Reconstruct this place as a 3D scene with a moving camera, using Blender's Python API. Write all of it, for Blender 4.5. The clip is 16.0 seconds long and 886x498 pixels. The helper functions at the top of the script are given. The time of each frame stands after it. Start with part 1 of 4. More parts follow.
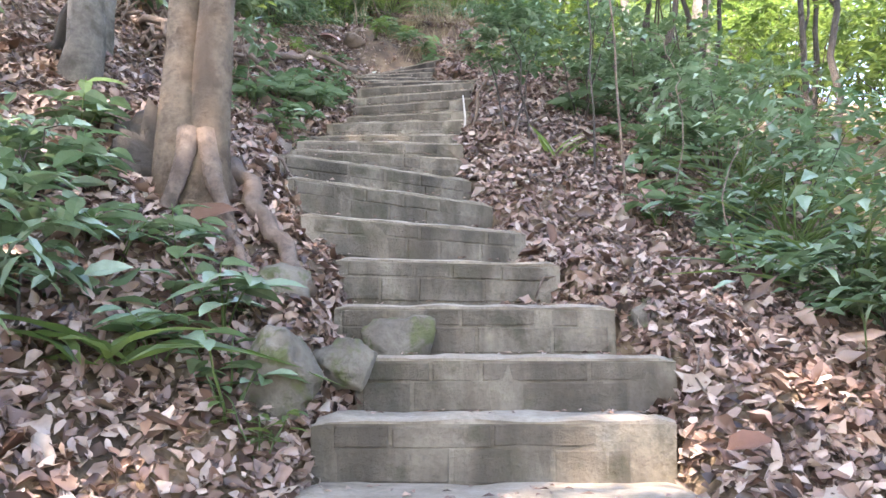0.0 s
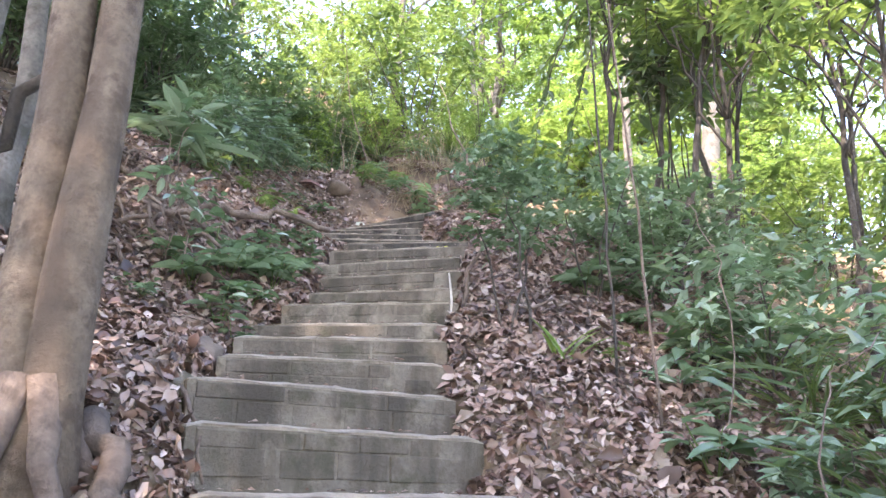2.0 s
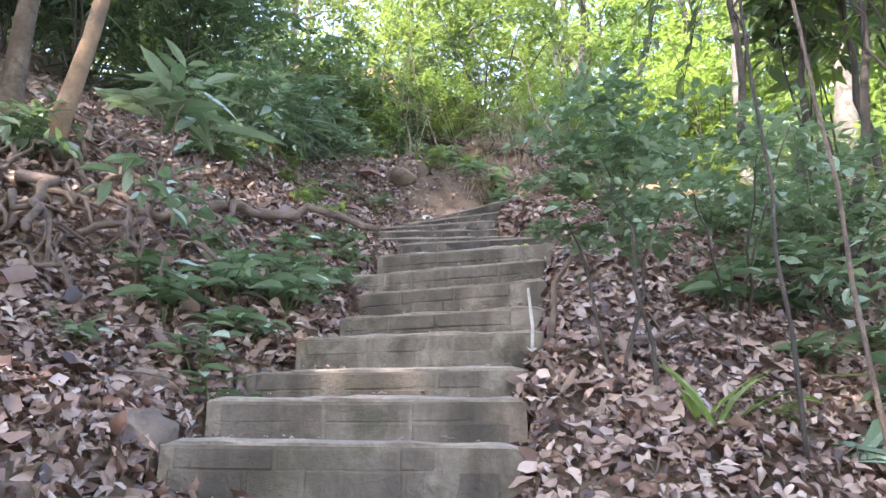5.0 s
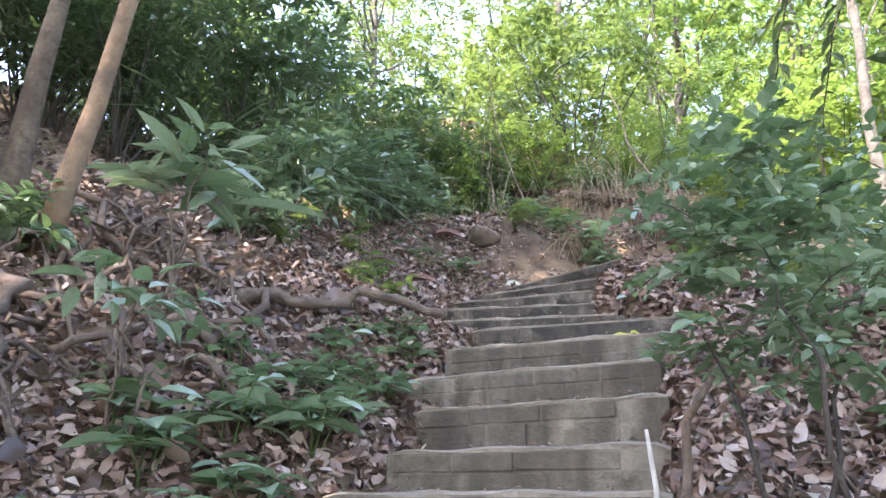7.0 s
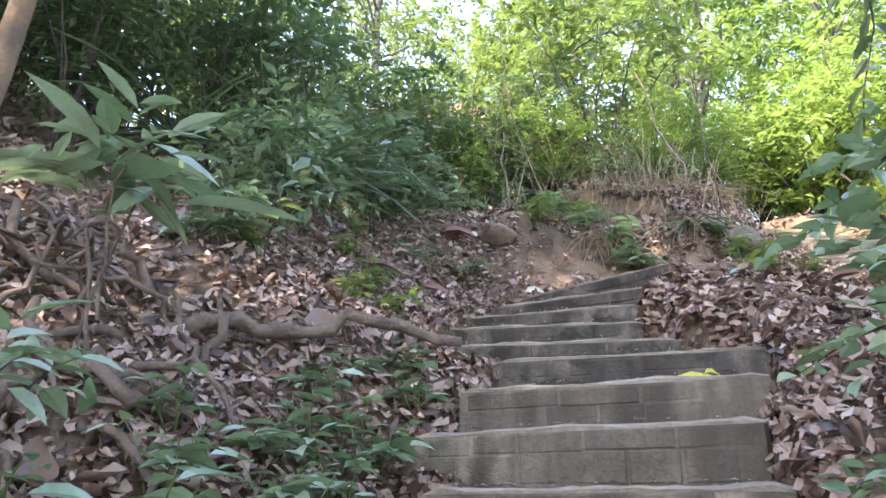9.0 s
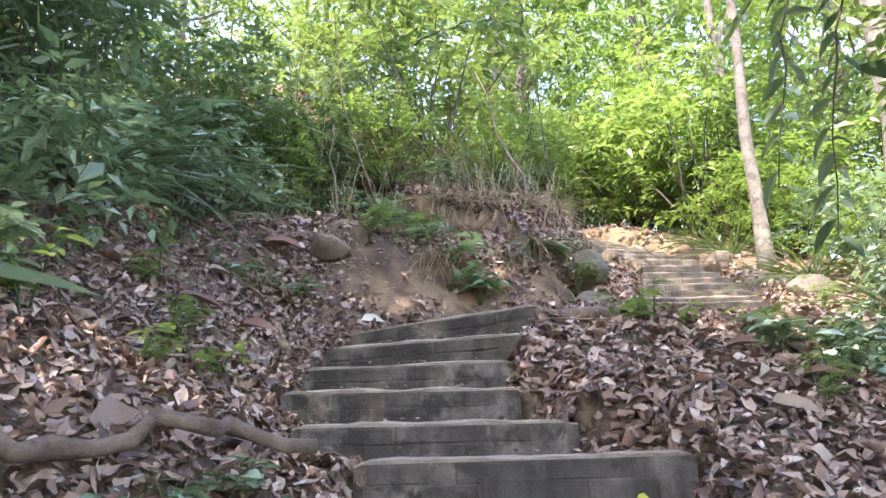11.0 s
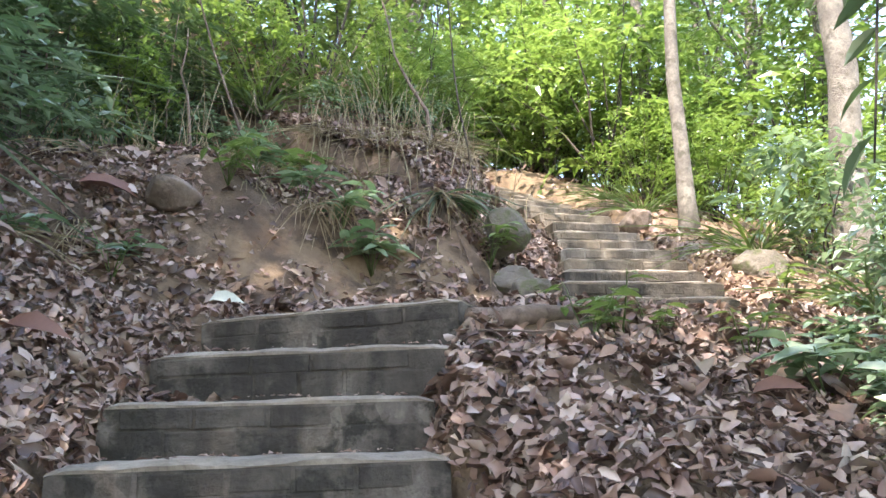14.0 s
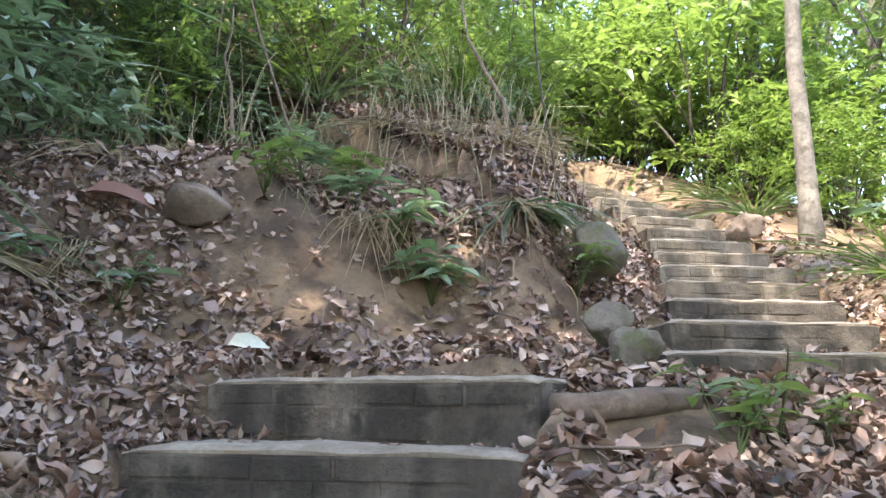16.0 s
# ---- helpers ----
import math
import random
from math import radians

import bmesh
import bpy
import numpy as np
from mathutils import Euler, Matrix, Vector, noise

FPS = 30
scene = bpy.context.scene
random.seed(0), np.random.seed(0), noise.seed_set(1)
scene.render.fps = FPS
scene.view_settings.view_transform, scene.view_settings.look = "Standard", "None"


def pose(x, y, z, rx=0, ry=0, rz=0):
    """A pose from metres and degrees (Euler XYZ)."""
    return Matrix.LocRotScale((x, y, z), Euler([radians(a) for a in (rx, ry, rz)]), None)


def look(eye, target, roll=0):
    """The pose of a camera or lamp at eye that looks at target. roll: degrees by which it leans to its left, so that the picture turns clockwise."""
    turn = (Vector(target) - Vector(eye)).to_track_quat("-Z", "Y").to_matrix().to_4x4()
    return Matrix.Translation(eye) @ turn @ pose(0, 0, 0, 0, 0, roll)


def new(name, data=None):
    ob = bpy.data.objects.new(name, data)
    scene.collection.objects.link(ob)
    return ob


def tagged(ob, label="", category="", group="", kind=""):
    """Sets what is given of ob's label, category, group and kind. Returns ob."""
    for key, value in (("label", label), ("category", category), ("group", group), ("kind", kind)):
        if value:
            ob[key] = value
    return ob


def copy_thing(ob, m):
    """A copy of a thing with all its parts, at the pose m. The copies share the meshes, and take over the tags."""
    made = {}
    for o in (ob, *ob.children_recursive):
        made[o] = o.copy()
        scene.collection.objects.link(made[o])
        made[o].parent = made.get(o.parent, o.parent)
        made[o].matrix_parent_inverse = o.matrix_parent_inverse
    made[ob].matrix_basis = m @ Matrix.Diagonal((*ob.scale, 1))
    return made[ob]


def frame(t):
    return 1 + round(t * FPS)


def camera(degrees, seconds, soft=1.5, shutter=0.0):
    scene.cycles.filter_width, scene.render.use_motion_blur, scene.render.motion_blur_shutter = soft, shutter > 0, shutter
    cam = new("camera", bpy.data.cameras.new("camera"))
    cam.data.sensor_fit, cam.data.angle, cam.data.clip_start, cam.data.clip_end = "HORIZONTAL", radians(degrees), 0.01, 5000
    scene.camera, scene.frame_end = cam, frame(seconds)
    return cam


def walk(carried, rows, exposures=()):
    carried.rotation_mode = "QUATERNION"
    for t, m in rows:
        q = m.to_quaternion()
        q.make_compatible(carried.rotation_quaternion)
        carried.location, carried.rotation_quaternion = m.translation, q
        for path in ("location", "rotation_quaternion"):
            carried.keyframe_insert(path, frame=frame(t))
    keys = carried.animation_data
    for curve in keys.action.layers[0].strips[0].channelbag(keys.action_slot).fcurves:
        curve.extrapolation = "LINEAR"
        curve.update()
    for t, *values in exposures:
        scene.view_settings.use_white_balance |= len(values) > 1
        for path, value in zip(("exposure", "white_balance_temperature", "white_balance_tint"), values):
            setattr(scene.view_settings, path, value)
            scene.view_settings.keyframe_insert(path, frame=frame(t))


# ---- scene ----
cam = camera(59.3, 16.0)
METRES, EYE, TILT, LEAN, TURN = 8.0, 1.5, 9.0, 0.0, 0.0
EXPOSURE = 3.48
ROWS = [
    (0.0, 0.0, 0.0, 0.0, 0.0, 0.0, 0.0),
    (0.5, 0.0027, 0.0328, 0.0144, 0.86, 3.08, 0.08),
    (1.0, -0.0016, 0.0797, 0.0346, 0.54, 6.3, -0.15),
    (1.5, 0.0048, 0.1087, 0.0474, -0.3, 8.02, -0.33),
    (2.0, 0.0132, 0.1403, 0.0655, -0.14, 9.37, -0.46),
    (2.5, 0.0105, 0.1679, 0.0757, 0.99, 10.68, -1.67),
    (3.0, 0.0139, 0.1949, 0.0816, 2.45, 11.38, -2.37),
    (5.5, 0.0208, 0.3483, 0.1191, 7.17, 8.19, 1.14),
    (6.0, 0.0151, 0.3792, 0.1355, 7.93, 9.67, 1.09),
    (6.5, 0.023, 0.4137, 0.1402, 10.51, 11.06, 0.87),
    (7.0, 0.0166, 0.4368, 0.1519, 13.82, 11.94, 1.31),
    (7.5, 0.0036, 0.4635, 0.1691, 16.0, 12.54, 1.6),
    (8.0, 0.0001, 0.4909, 0.1753, 16.63, 12.67, 1.36),
    (10.5, -0.0488, 0.6154, 0.2259, 3.93, 8.81, 1.35),
    (11.0, -0.0584, 0.6353, 0.2446, -0.56, 9.3, 1.42),
    (11.5, -0.0601, 0.6666, 0.2516, -3.74, 9.25, 1.74),
    (12.0, -0.0635, 0.6921, 0.2553, -5.48, 8.61, 1.52),
    (12.5, -0.0692, 0.7178, 0.2674, -7.76, 7.0, 0.73),
    (13.0, -0.0657, 0.7413, 0.2696, -8.79, 5.09, 0.52),
    (13.5, -0.0578, 0.7684, 0.2836, -9.19, 4.6, 0.94),
    (14.0, -0.0617, 0.8019, 0.2908, -9.9, 4.08, 0.15),
    (14.5, -0.0562, 0.8252, 0.3016, -8.98, 3.28, 0.38),
    (15.0, -0.0454, 0.8543, 0.3111, -7.2, 2.88, 0.7),
    (15.5, -0.0463, 0.8813, 0.3123, -5.16, 2.82, -0.15),
    (16.0, -0.0437, 0.9074, 0.3262, -4.34, 2.67, -1.14),
]
walk(cam, [(t, pose(0, 0, EYE, TILT, LEAN, TURN) @ pose(METRES * x, METRES * y, METRES * z, 90 + pitch, roll, yaw)) for t, x, y, z, yaw, pitch, roll in ROWS], [(0.0, EXPOSURE + 0.26, 7100, 24), (2.0, EXPOSURE + 0.2, 7050, 27), (8.0, EXPOSURE + 0.05, 6900, 25), (11.0, EXPOSURE - 0.05, 6950, 25), (13.0, EXPOSURE - 0.2, 7000, 20), (16.0, EXPOSURE - 0.17, 6950, 18)])

# ---- world, sun ----
world = bpy.data.worlds.new("world")
scene.world = world
world.use_nodes = True
wn = world.node_tree
sky = wn.nodes.new("ShaderNodeTexSky")
sky.sky_type, sky.sun_disc = "NISHITA", False
SUN_EL, SUN_AZ = radians(56), radians(212)
sky.sun_elevation, sky.sun_rotation = SUN_EL, SUN_AZ
wn.links.new(sky.outputs[0], wn.nodes["Background"].inputs[0])
wn.nodes["Background"].inputs[1].default_value = 0.15
sun = new("sun", bpy.data.lights.new("sun", "SUN"))
sun.data.energy, sun.data.angle, sun.data.color = 2.15, radians(0.6), (1.0, 0.93, 0.82)
sun.matrix_world = look((math.sin(SUN_AZ) * 30, math.cos(SUN_AZ) * 30, 30 * math.tan(SUN_EL)), (0, 0, 0))

rng = np.random.default_rng(7)


# ---- materials ----
def node_mat(name):
    m = bpy.data.materials.new(name)
    m.use_nodes = True
    nt = m.node_tree
    return m, nt, nt.nodes["Principled BSDF"]


def ramp(nt, fac, stops):
    r = nt.nodes.new("ShaderNodeValToRGB")
    els = r.color_ramp.elements
    while len(els) < len(stops):
        els.new(0.5)
    for e, (p, c) in zip(els, stops):
        e.position, e.color = p, (*c, 1)
    nt.links.new(fac, r.inputs[0])
    return r.outputs[0]


def tex_noise(nt, scale, detail=6, rough=0.6, space="Object"):
    tc = nt.nodes.new("ShaderNodeTexCoord")
    n = nt.nodes.new("ShaderNodeTexNoise")
    n.inputs["Scale"].default_value, n.inputs["Detail"].default_value = scale, detail
    n.inputs["Roughness"].default_value = rough
    if space == "World":
        g = nt.nodes.new("ShaderNodeNewGeometry")
        nt.links.new(g.outputs["Position"], n.inputs["Vector"])
    else:
        nt.links.new(tc.outputs[space], n.inputs["Vector"])
    return n.outputs["Fac"]


def mix(nt, fac, a, b, mode="MIX"):
    x = nt.nodes.new("ShaderNodeMix")
    x.data_type, x.blend_type = "RGBA", mode
    if isinstance(fac, float):
        x.inputs[0].default_value = fac
    else:
        nt.links.new(fac, x.inputs[0])
    for sock, v in ((x.inputs[6], a), (x.inputs[7], b)):
        if isinstance(v, tuple):
            sock.default_value = (*v, 1)
        else:
            nt.links.new(v, sock)
    return x.outputs[2]


def bump(nt, b, height, strength=0.4, dist=0.02):
    n = nt.nodes.new("ShaderNodeBump")
    n.inputs["Strength"].default_value, n.inputs["Distance"].default_value = strength, dist
    nt.links.new(height, n.inputs["Height"])
    nt.links.new(n.outputs[0], b.inputs["Normal"])


def mineral(name, stops, coarse, fine, patch=None, patch_at=(0.5, 0.62), rough=0.9, relief=0.5, obj_random=0.0, streak=None):
    """Stone, concrete, bark or soil: two scales of variation, patches of a second colour, relief."""
    m, nt, b = node_mat(name)
    c = ramp(nt, tex_noise(nt, coarse, 5, 0.6, "World"), stops)
    f = tex_noise(nt, fine, 8, 0.7, "World")
    c = mix(nt, 0.55, c, ramp(nt, f, [(0.3, (0.35, 0.35, 0.35)), (0.7, (1, 1, 1))]), "MULTIPLY")
    if patch:
        p = tex_noise(nt, coarse * 1.7, 7, 0.65, "World")
        k = ramp(nt, p, [(patch_at[0], (0, 0, 0)), (patch_at[1], (1, 1, 1))])
        c = mix(nt, k, c, patch)
    if streak:
        g = nt.nodes.new("ShaderNodeNewGeometry")
        mp = nt.nodes.new("ShaderNodeMapping")
        mp.inputs["Scale"].default_value = (7, 7, 1.3)
        nt.links.new(g.outputs["Position"], mp.inputs["Vector"])
        n = nt.nodes.new("ShaderNodeTexNoise")
        n.inputs["Scale"].default_value, n.inputs["Detail"].default_value = 1.0, 6
        nt.links.new(mp.outputs[0], n.inputs["Vector"])
        c = mix(nt, ramp(nt, n.outputs["Fac"], [(0.46, (0, 0, 0)), (0.64, (0.85, 0.85, 0.85))]), c, streak)
    if obj_random:
        oi = nt.nodes.new("ShaderNodeObjectInfo")
        v = ramp(nt, oi.outputs["Random"], [(0, (1 - obj_random,) * 3), (1, (1.0,) * 3)])
        c = mix(nt, 1.0, c, v, "MULTIPLY")
    nt.links.new(c, b.inputs["Base Color"])
    b.inputs["Roughness"].default_value = rough
    bump(nt, b, f, relief, 0.02)
    return m


def leaf_mat(name, stops, rough=0.45, through_light=0.35, tint=(0.35, 0.5, 0.05), spec=0.5):
    """Leaves: colour differs leaf by leaf and plant by plant, and light shines through."""
    m, nt, b = node_mat(name)
    g = nt.nodes.new("ShaderNodeNewGeometry")
    oi = nt.nodes.new("ShaderNodeObjectInfo")
    c = ramp(nt, g.outputs["Random Per Island"], stops)
    v = ramp(nt, oi.outputs["Random"], [(0, (0.72, 0.8, 0.75)), (1, (1.0, 1.0, 1.0))])
    c = mix(nt, 1.0, c, v, "MULTIPLY")
    n = tex_noise(nt, 60, 3, 0.6)
    c = mix(nt, 0.35, c, ramp(nt, n, [(0.3, (0.5, 0.5, 0.5)), (0.7, (1, 1, 1))]), "MULTIPLY")
    nt.links.new(c, b.inputs["Base Color"])
    b.inputs["Roughness"].default_value = rough
    b.inputs["Specular IOR Level"].default_value = spec
    if through_light:
        t = nt.nodes.new("ShaderNodeBsdfTranslucent")
        nt.links.new(mix(nt, 0.5, c, tint), t.inputs[0])
        ms = nt.nodes.new("ShaderNodeMixShader")
        ms.inputs[0].default_value = through_light
        out = nt.nodes["Material Output"]
        nt.links.new(b.outputs[0], ms.inputs[1])
        nt.links.new(t.outputs[0], ms.inputs[2])
        nt.links.new(ms.outputs[0], out.inputs[0])
    return m


M_SOIL = mineral("soil", [(0.3, (0.115, 0.08, 0.05)), (0.7, (0.26, 0.19, 0.118))], 2.3, 24, (0.06, 0.042, 0.028), (0.48, 0.62), 0.95, 1.0)
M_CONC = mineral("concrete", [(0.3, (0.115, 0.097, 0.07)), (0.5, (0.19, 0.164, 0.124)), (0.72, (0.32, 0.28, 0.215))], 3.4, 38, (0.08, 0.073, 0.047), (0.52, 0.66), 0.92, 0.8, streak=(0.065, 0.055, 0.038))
# paler than M_CONC, for the treads and the band along the nosing
M_TREAD = mineral("pale_concrete", [(0.3, (0.25, 0.215, 0.165)), (0.5, (0.34, 0.297, 0.235)), (0.72, (0.46, 0.41, 0.33))], 6, 44, (0.20, 0.175, 0.135), (0.55, 0.7), 0.95, 0.9)
# darker version of M_CONC for the bend and the first three upper steps
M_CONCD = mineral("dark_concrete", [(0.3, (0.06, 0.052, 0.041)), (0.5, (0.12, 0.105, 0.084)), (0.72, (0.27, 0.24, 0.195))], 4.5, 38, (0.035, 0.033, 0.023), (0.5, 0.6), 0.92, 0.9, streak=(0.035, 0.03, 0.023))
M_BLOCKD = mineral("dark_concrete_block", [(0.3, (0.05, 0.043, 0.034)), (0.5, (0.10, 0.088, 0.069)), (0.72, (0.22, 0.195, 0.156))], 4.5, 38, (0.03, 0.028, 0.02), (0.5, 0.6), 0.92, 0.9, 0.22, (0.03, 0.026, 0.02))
M_BLOCK = mineral("concrete_block", [(0.3, (0.095, 0.08, 0.058)), (0.5, (0.16, 0.137, 0.102)), (0.72, (0.28, 0.243, 0.185))], 3.4, 38, (0.07, 0.064, 0.04), (0.52, 0.64), 0.92, 0.8, 0.22, (0.055, 0.046, 0.032))
M_ROCK = mineral("rock", [(0.3, (0.10, 0.088, 0.068)), (0.7, (0.24, 0.215, 0.17))], 6, 30, (0.085, 0.095, 0.04), (0.5, 0.6), 0.9, 1.0)
M_ROCKT = mineral("tan_rock", [(0.3, (0.15, 0.115, 0.085)), (0.7, (0.28, 0.22, 0.17))], 4, 26, (0.09, 0.07, 0.05), (0.5, 0.64), 0.9, 1.0)
M_BARK = mineral("pale_bark", [(0.3, (0.115, 0.085, 0.057)), (0.7, (0.24, 0.185, 0.13))], 5, 40, (0.075, 0.053, 0.036), (0.5, 0.62), 0.9, 1.0, streak=(0.085, 0.06, 0.04))
M_BARKD = mineral("dark_bark", [(0.3, (0.035, 0.03, 0.025)), (0.7, (0.09, 0.075, 0.06))], 6, 40, None, (0.5, 0.6), 0.9, 0.9)
M_BARKR = mineral("red_bark", [(0.3, (0.20, 0.12, 0.07)), (0.7, (0.36, 0.25, 0.15))], 4, 36, (0.14, 0.10, 0.07), (0.5, 0.65), 0.9, 0.9)
M_BARKG = mineral("grey_bark", [(0.3, (0.105, 0.094, 0.078)), (0.7, (0.23, 0.21, 0.175))], 5, 40, (0.07, 0.066, 0.048), (0.5, 0.63), 0.9, 0.9)
M_ROOT = mineral("root_bark", [(0.3, (0.12, 0.085, 0.065)), (0.7, (0.25, 0.19, 0.145))], 8, 44, (0.08, 0.06, 0.045), (0.5, 0.65), 0.9, 0.9)
M_WHITE = mineral("bare_stick", [(0.3, (0.5, 0.47, 0.42)), (0.7, (0.68, 0.64, 0.58))], 8, 40, None, (0.5, 0.6), 0.8, 0.4)
M_LITTER = leaf_mat("dead_leaf", [(0, (0.035, 0.019, 0.014)), (0.2, (0.13, 0.068, 0.05)), (0.55, (0.30, 0.185, 0.145)), (0.85, (0.42, 0.295, 0.245)), (1, (0.54, 0.42, 0.37))], 0.42, 0.06, (0.3, 0.17, 0.08), 0.5)
M_RUST = leaf_mat("rust_leaf", [(0, (0.10, 0.045, 0.03)), (1, (0.20, 0.10, 0.065))], 0.6, 0.08, (0.3, 0.12, 0.05), 0.35)
M_YELLOW = leaf_mat("yellow_leaf", [(0, (0.50, 0.47, 0.05)), (1, (0.62, 0.60, 0.10))], 0.45, 0.3, (0.6, 0.6, 0.05), 0.4)
M_PALE = leaf_mat("pale_leaf", [(0, (0.5, 0.5, 0.42)), (1, (0.65, 0.64, 0.56))], 0.5, 0.1, (0.6, 0.6, 0.5), 0.4)
M_DARK = leaf_mat("dark_green_leaf", [(0, (0.03, 0.055, 0.03)), (0.5, (0.07, 0.115, 0.065)), (1, (0.15, 0.20, 0.13))], 0.28, 0.3, (0.18, 0.32, 0.07), 0.7)
M_MID = leaf_mat("green_leaf", [(0, (0.045, 0.08, 0.03)), (0.5, (0.09, 0.145, 0.05)), (1, (0.18, 0.24, 0.09))], 0.32, 0.42, (0.30, 0.44, 0.08), 0.6)
M_BRIGHT = leaf_mat("bright_green_leaf", [(0, (0.05, 0.10, 0.022)), (0.5, (0.12, 0.20, 0.045)), (1, (0.24, 0.31, 0.09))], 0.32, 0.42, (0.34, 0.54, 0.10), 0.8)
M_GREY = leaf_mat("bluish_green_leaf", [(0, (0.09, 0.145, 0.09)), (0.5, (0.20, 0.28, 0.19)), (1, (0.36, 0.45, 0.34))], 0.26, 0.28, (0.24, 0.42, 0.10), 0.8)
M_STRAW = leaf_mat("dry_grass", [(0, (0.20, 0.15, 0.09)), (0.6, (0.34, 0.27, 0.17)), (1, (0.45, 0.38, 0.26))], 0.7, 0.15, (0.4, 0.3, 0.12), 0.3)


# ---- mesh helpers ----
def part(name, bm, material, parent=None, label=""):
    me = bpy.data.meshes.new(name)
    bm.to_mesh(me)
    bm.free()
    for p in me.polygons:
        p.use_smooth = True
    me.materials.append(material)
    ob = new(name, me)
    ob.parent = parent
    return tagged(ob, label)


def tri_mesh(name, verts, tris, material, parent=None, smooth=False):
    me = bpy.data.meshes.new(name)
    me.vertices.add(len(verts))
    me.vertices.foreach_set("co", np.asarray(verts, np.float32).ravel())
    me.loops.add(len(tris) * 3)
    me.loops.foreach_set("vertex_index", np.asarray(tris, np.int32).ravel())
    me.polygons.add(len(tris))
    me.polygons.foreach_set("loop_start", np.arange(0, len(tris) * 3, 3, dtype=np.int32))
    me.polygons.foreach_set("use_smooth", np.full(len(tris), smooth))
    me.update(calc_edges=True)
    me.materials.append(material)
    ob = new(name, me)
    ob.parent = parent
    return ob


def unit(v):
    return v / np.maximum(np.linalg.norm(v, axis=-1, keepdims=True), 1e-9)


def leaves(P, D, L, W, up=(0, 0, 1), droop=0.25, fold=0.18, fine=False, jitter=0.4, ragged=0.0):
    """Vertices and triangles of many leaves: stalk points P, ways D, lengths L, widths W."""
    P, D = np.atleast_2d(P).astype(float), unit(np.atleast_2d(D).astype(float))
    n = len(P)
    L, W = np.broadcast_to(L, n)[:, None], np.broadcast_to(W, n)[:, None]
    U = np.broadcast_to(np.asarray(up, float), (n, 3)) + rng.normal(0, jitter, (n, 3))
    S = unit(np.cross(D, U))
    N = unit(np.cross(S, D))
    dr = np.broadcast_to(droop, n)[:, None] * L

    def at(a, s, f):
        return P + D * L * a + S * W * s - N * (dr * a * a) + N * (W * fold * abs(f))
    if fine:
        V = [at(0, 0, 0), at(0.22, 0.36, 1), at(0.5, 0.5, 1), at(0.78, 0.3, 0.7), at(1, 0, 0), at(0.78, -0.3, 0.7), at(0.5, -0.5, 1), at(0.22, -0.36, 1), at(0.35, 0, 0), at(0.68, 0, 0)]
        F = [(0, 1, 8), (1, 2, 8), (2, 9, 8), (2, 3, 9), (3, 4, 9), (4, 5, 9), (5, 6, 9), (6, 8, 9), (6, 7, 8), (7, 0, 8)]
    else:
        V = [at(0, 0, 0), at(0.42, 0.5, 1), at(0.45, 0, 0), at(0.42, -0.5, 1), at(1, 0, 0)]
        F = [(0, 1, 2), (0, 2, 3), (1, 4, 2), (2, 4, 3)]
    k = len(V)
    V = np.stack(V, 1)
    if ragged:
        V = V + rng.normal(0, ragged, V.shape) * W[:, :, None]
    verts = V.reshape(-1, 3)
    tris = (np.arange(n)[:, None, None] * k + np.array(F)[None]).reshape(-1, 3)
    return verts, tris


def merge(chunks):
    vs, fs, o = [], [], 0
    for v, f in chunks:
        vs.append(v)
        fs.append(np.asarray(f) + o)
        o += len(v)
    return np.concatenate(vs), np.concatenate(fs)


def tube(pts, radii, sides=8, rough=0.06):
    """A tapered limb along a line of points."""
    pts, radii = np.asarray(pts, float), np.asarray(radii, float)
    T = unit(np.gradient(pts, axis=0))
    ref = np.array([0.31, 0.95, 0.07]) if abs(T[0][1]) < 0.8 else np.array([1, 0.1, 0.0])
    A = unit(np.cross(T, ref))
    B = np.cross(T, A)
    ang = np.linspace(0, 2 * np.pi, sides, endpoint=False)
    r = radii[:, None] * (1 + rng.normal(0, rough, (len(pts), sides)))
    V = pts[:, None] + r[..., None] * (np.cos(ang)[None, :, None] * A[:, None] + np.sin(ang)[None, :, None] * B[:, None])
    F = []
    for i in range(len(pts) - 1):
        for j in range(sides):
            a, b = i * sides + j, i * sides + (j + 1) % sides
            F += [(a, b, b + sides), (a, b + sides, a + sides)]
    V = np.concatenate([V.reshape(-1, 3), pts[:1], pts[-1:]])
    e0, e1, last = len(V) - 2, len(V) - 1, (len(pts) - 1) * sides
    for j in range(sides):
        F += [(e0, (j + 1) % sides, j), (e1, last + j, last + (j + 1) % sides)]
    return V, np.array(F)


def curve_pts(a, b, n=8, sag=(0, 0, 0), wob=0.03):
    t = np.linspace(0, 1, n)[:, None]
    p = np.asarray(a) * (1 - t) + np.asarray(b) * t + np.asarray(sag) * (4 * t * (1 - t))
    w = rng.normal(0, wob, (n, 3))
    w[0] = w[-1] = 0
    return p + w


def empty(name, at, label, category, group="", kind=""):
    e = new(name)
    e.location = at
    e.empty_display_size = 0.1
    return tagged(e, label, category, group, kind)


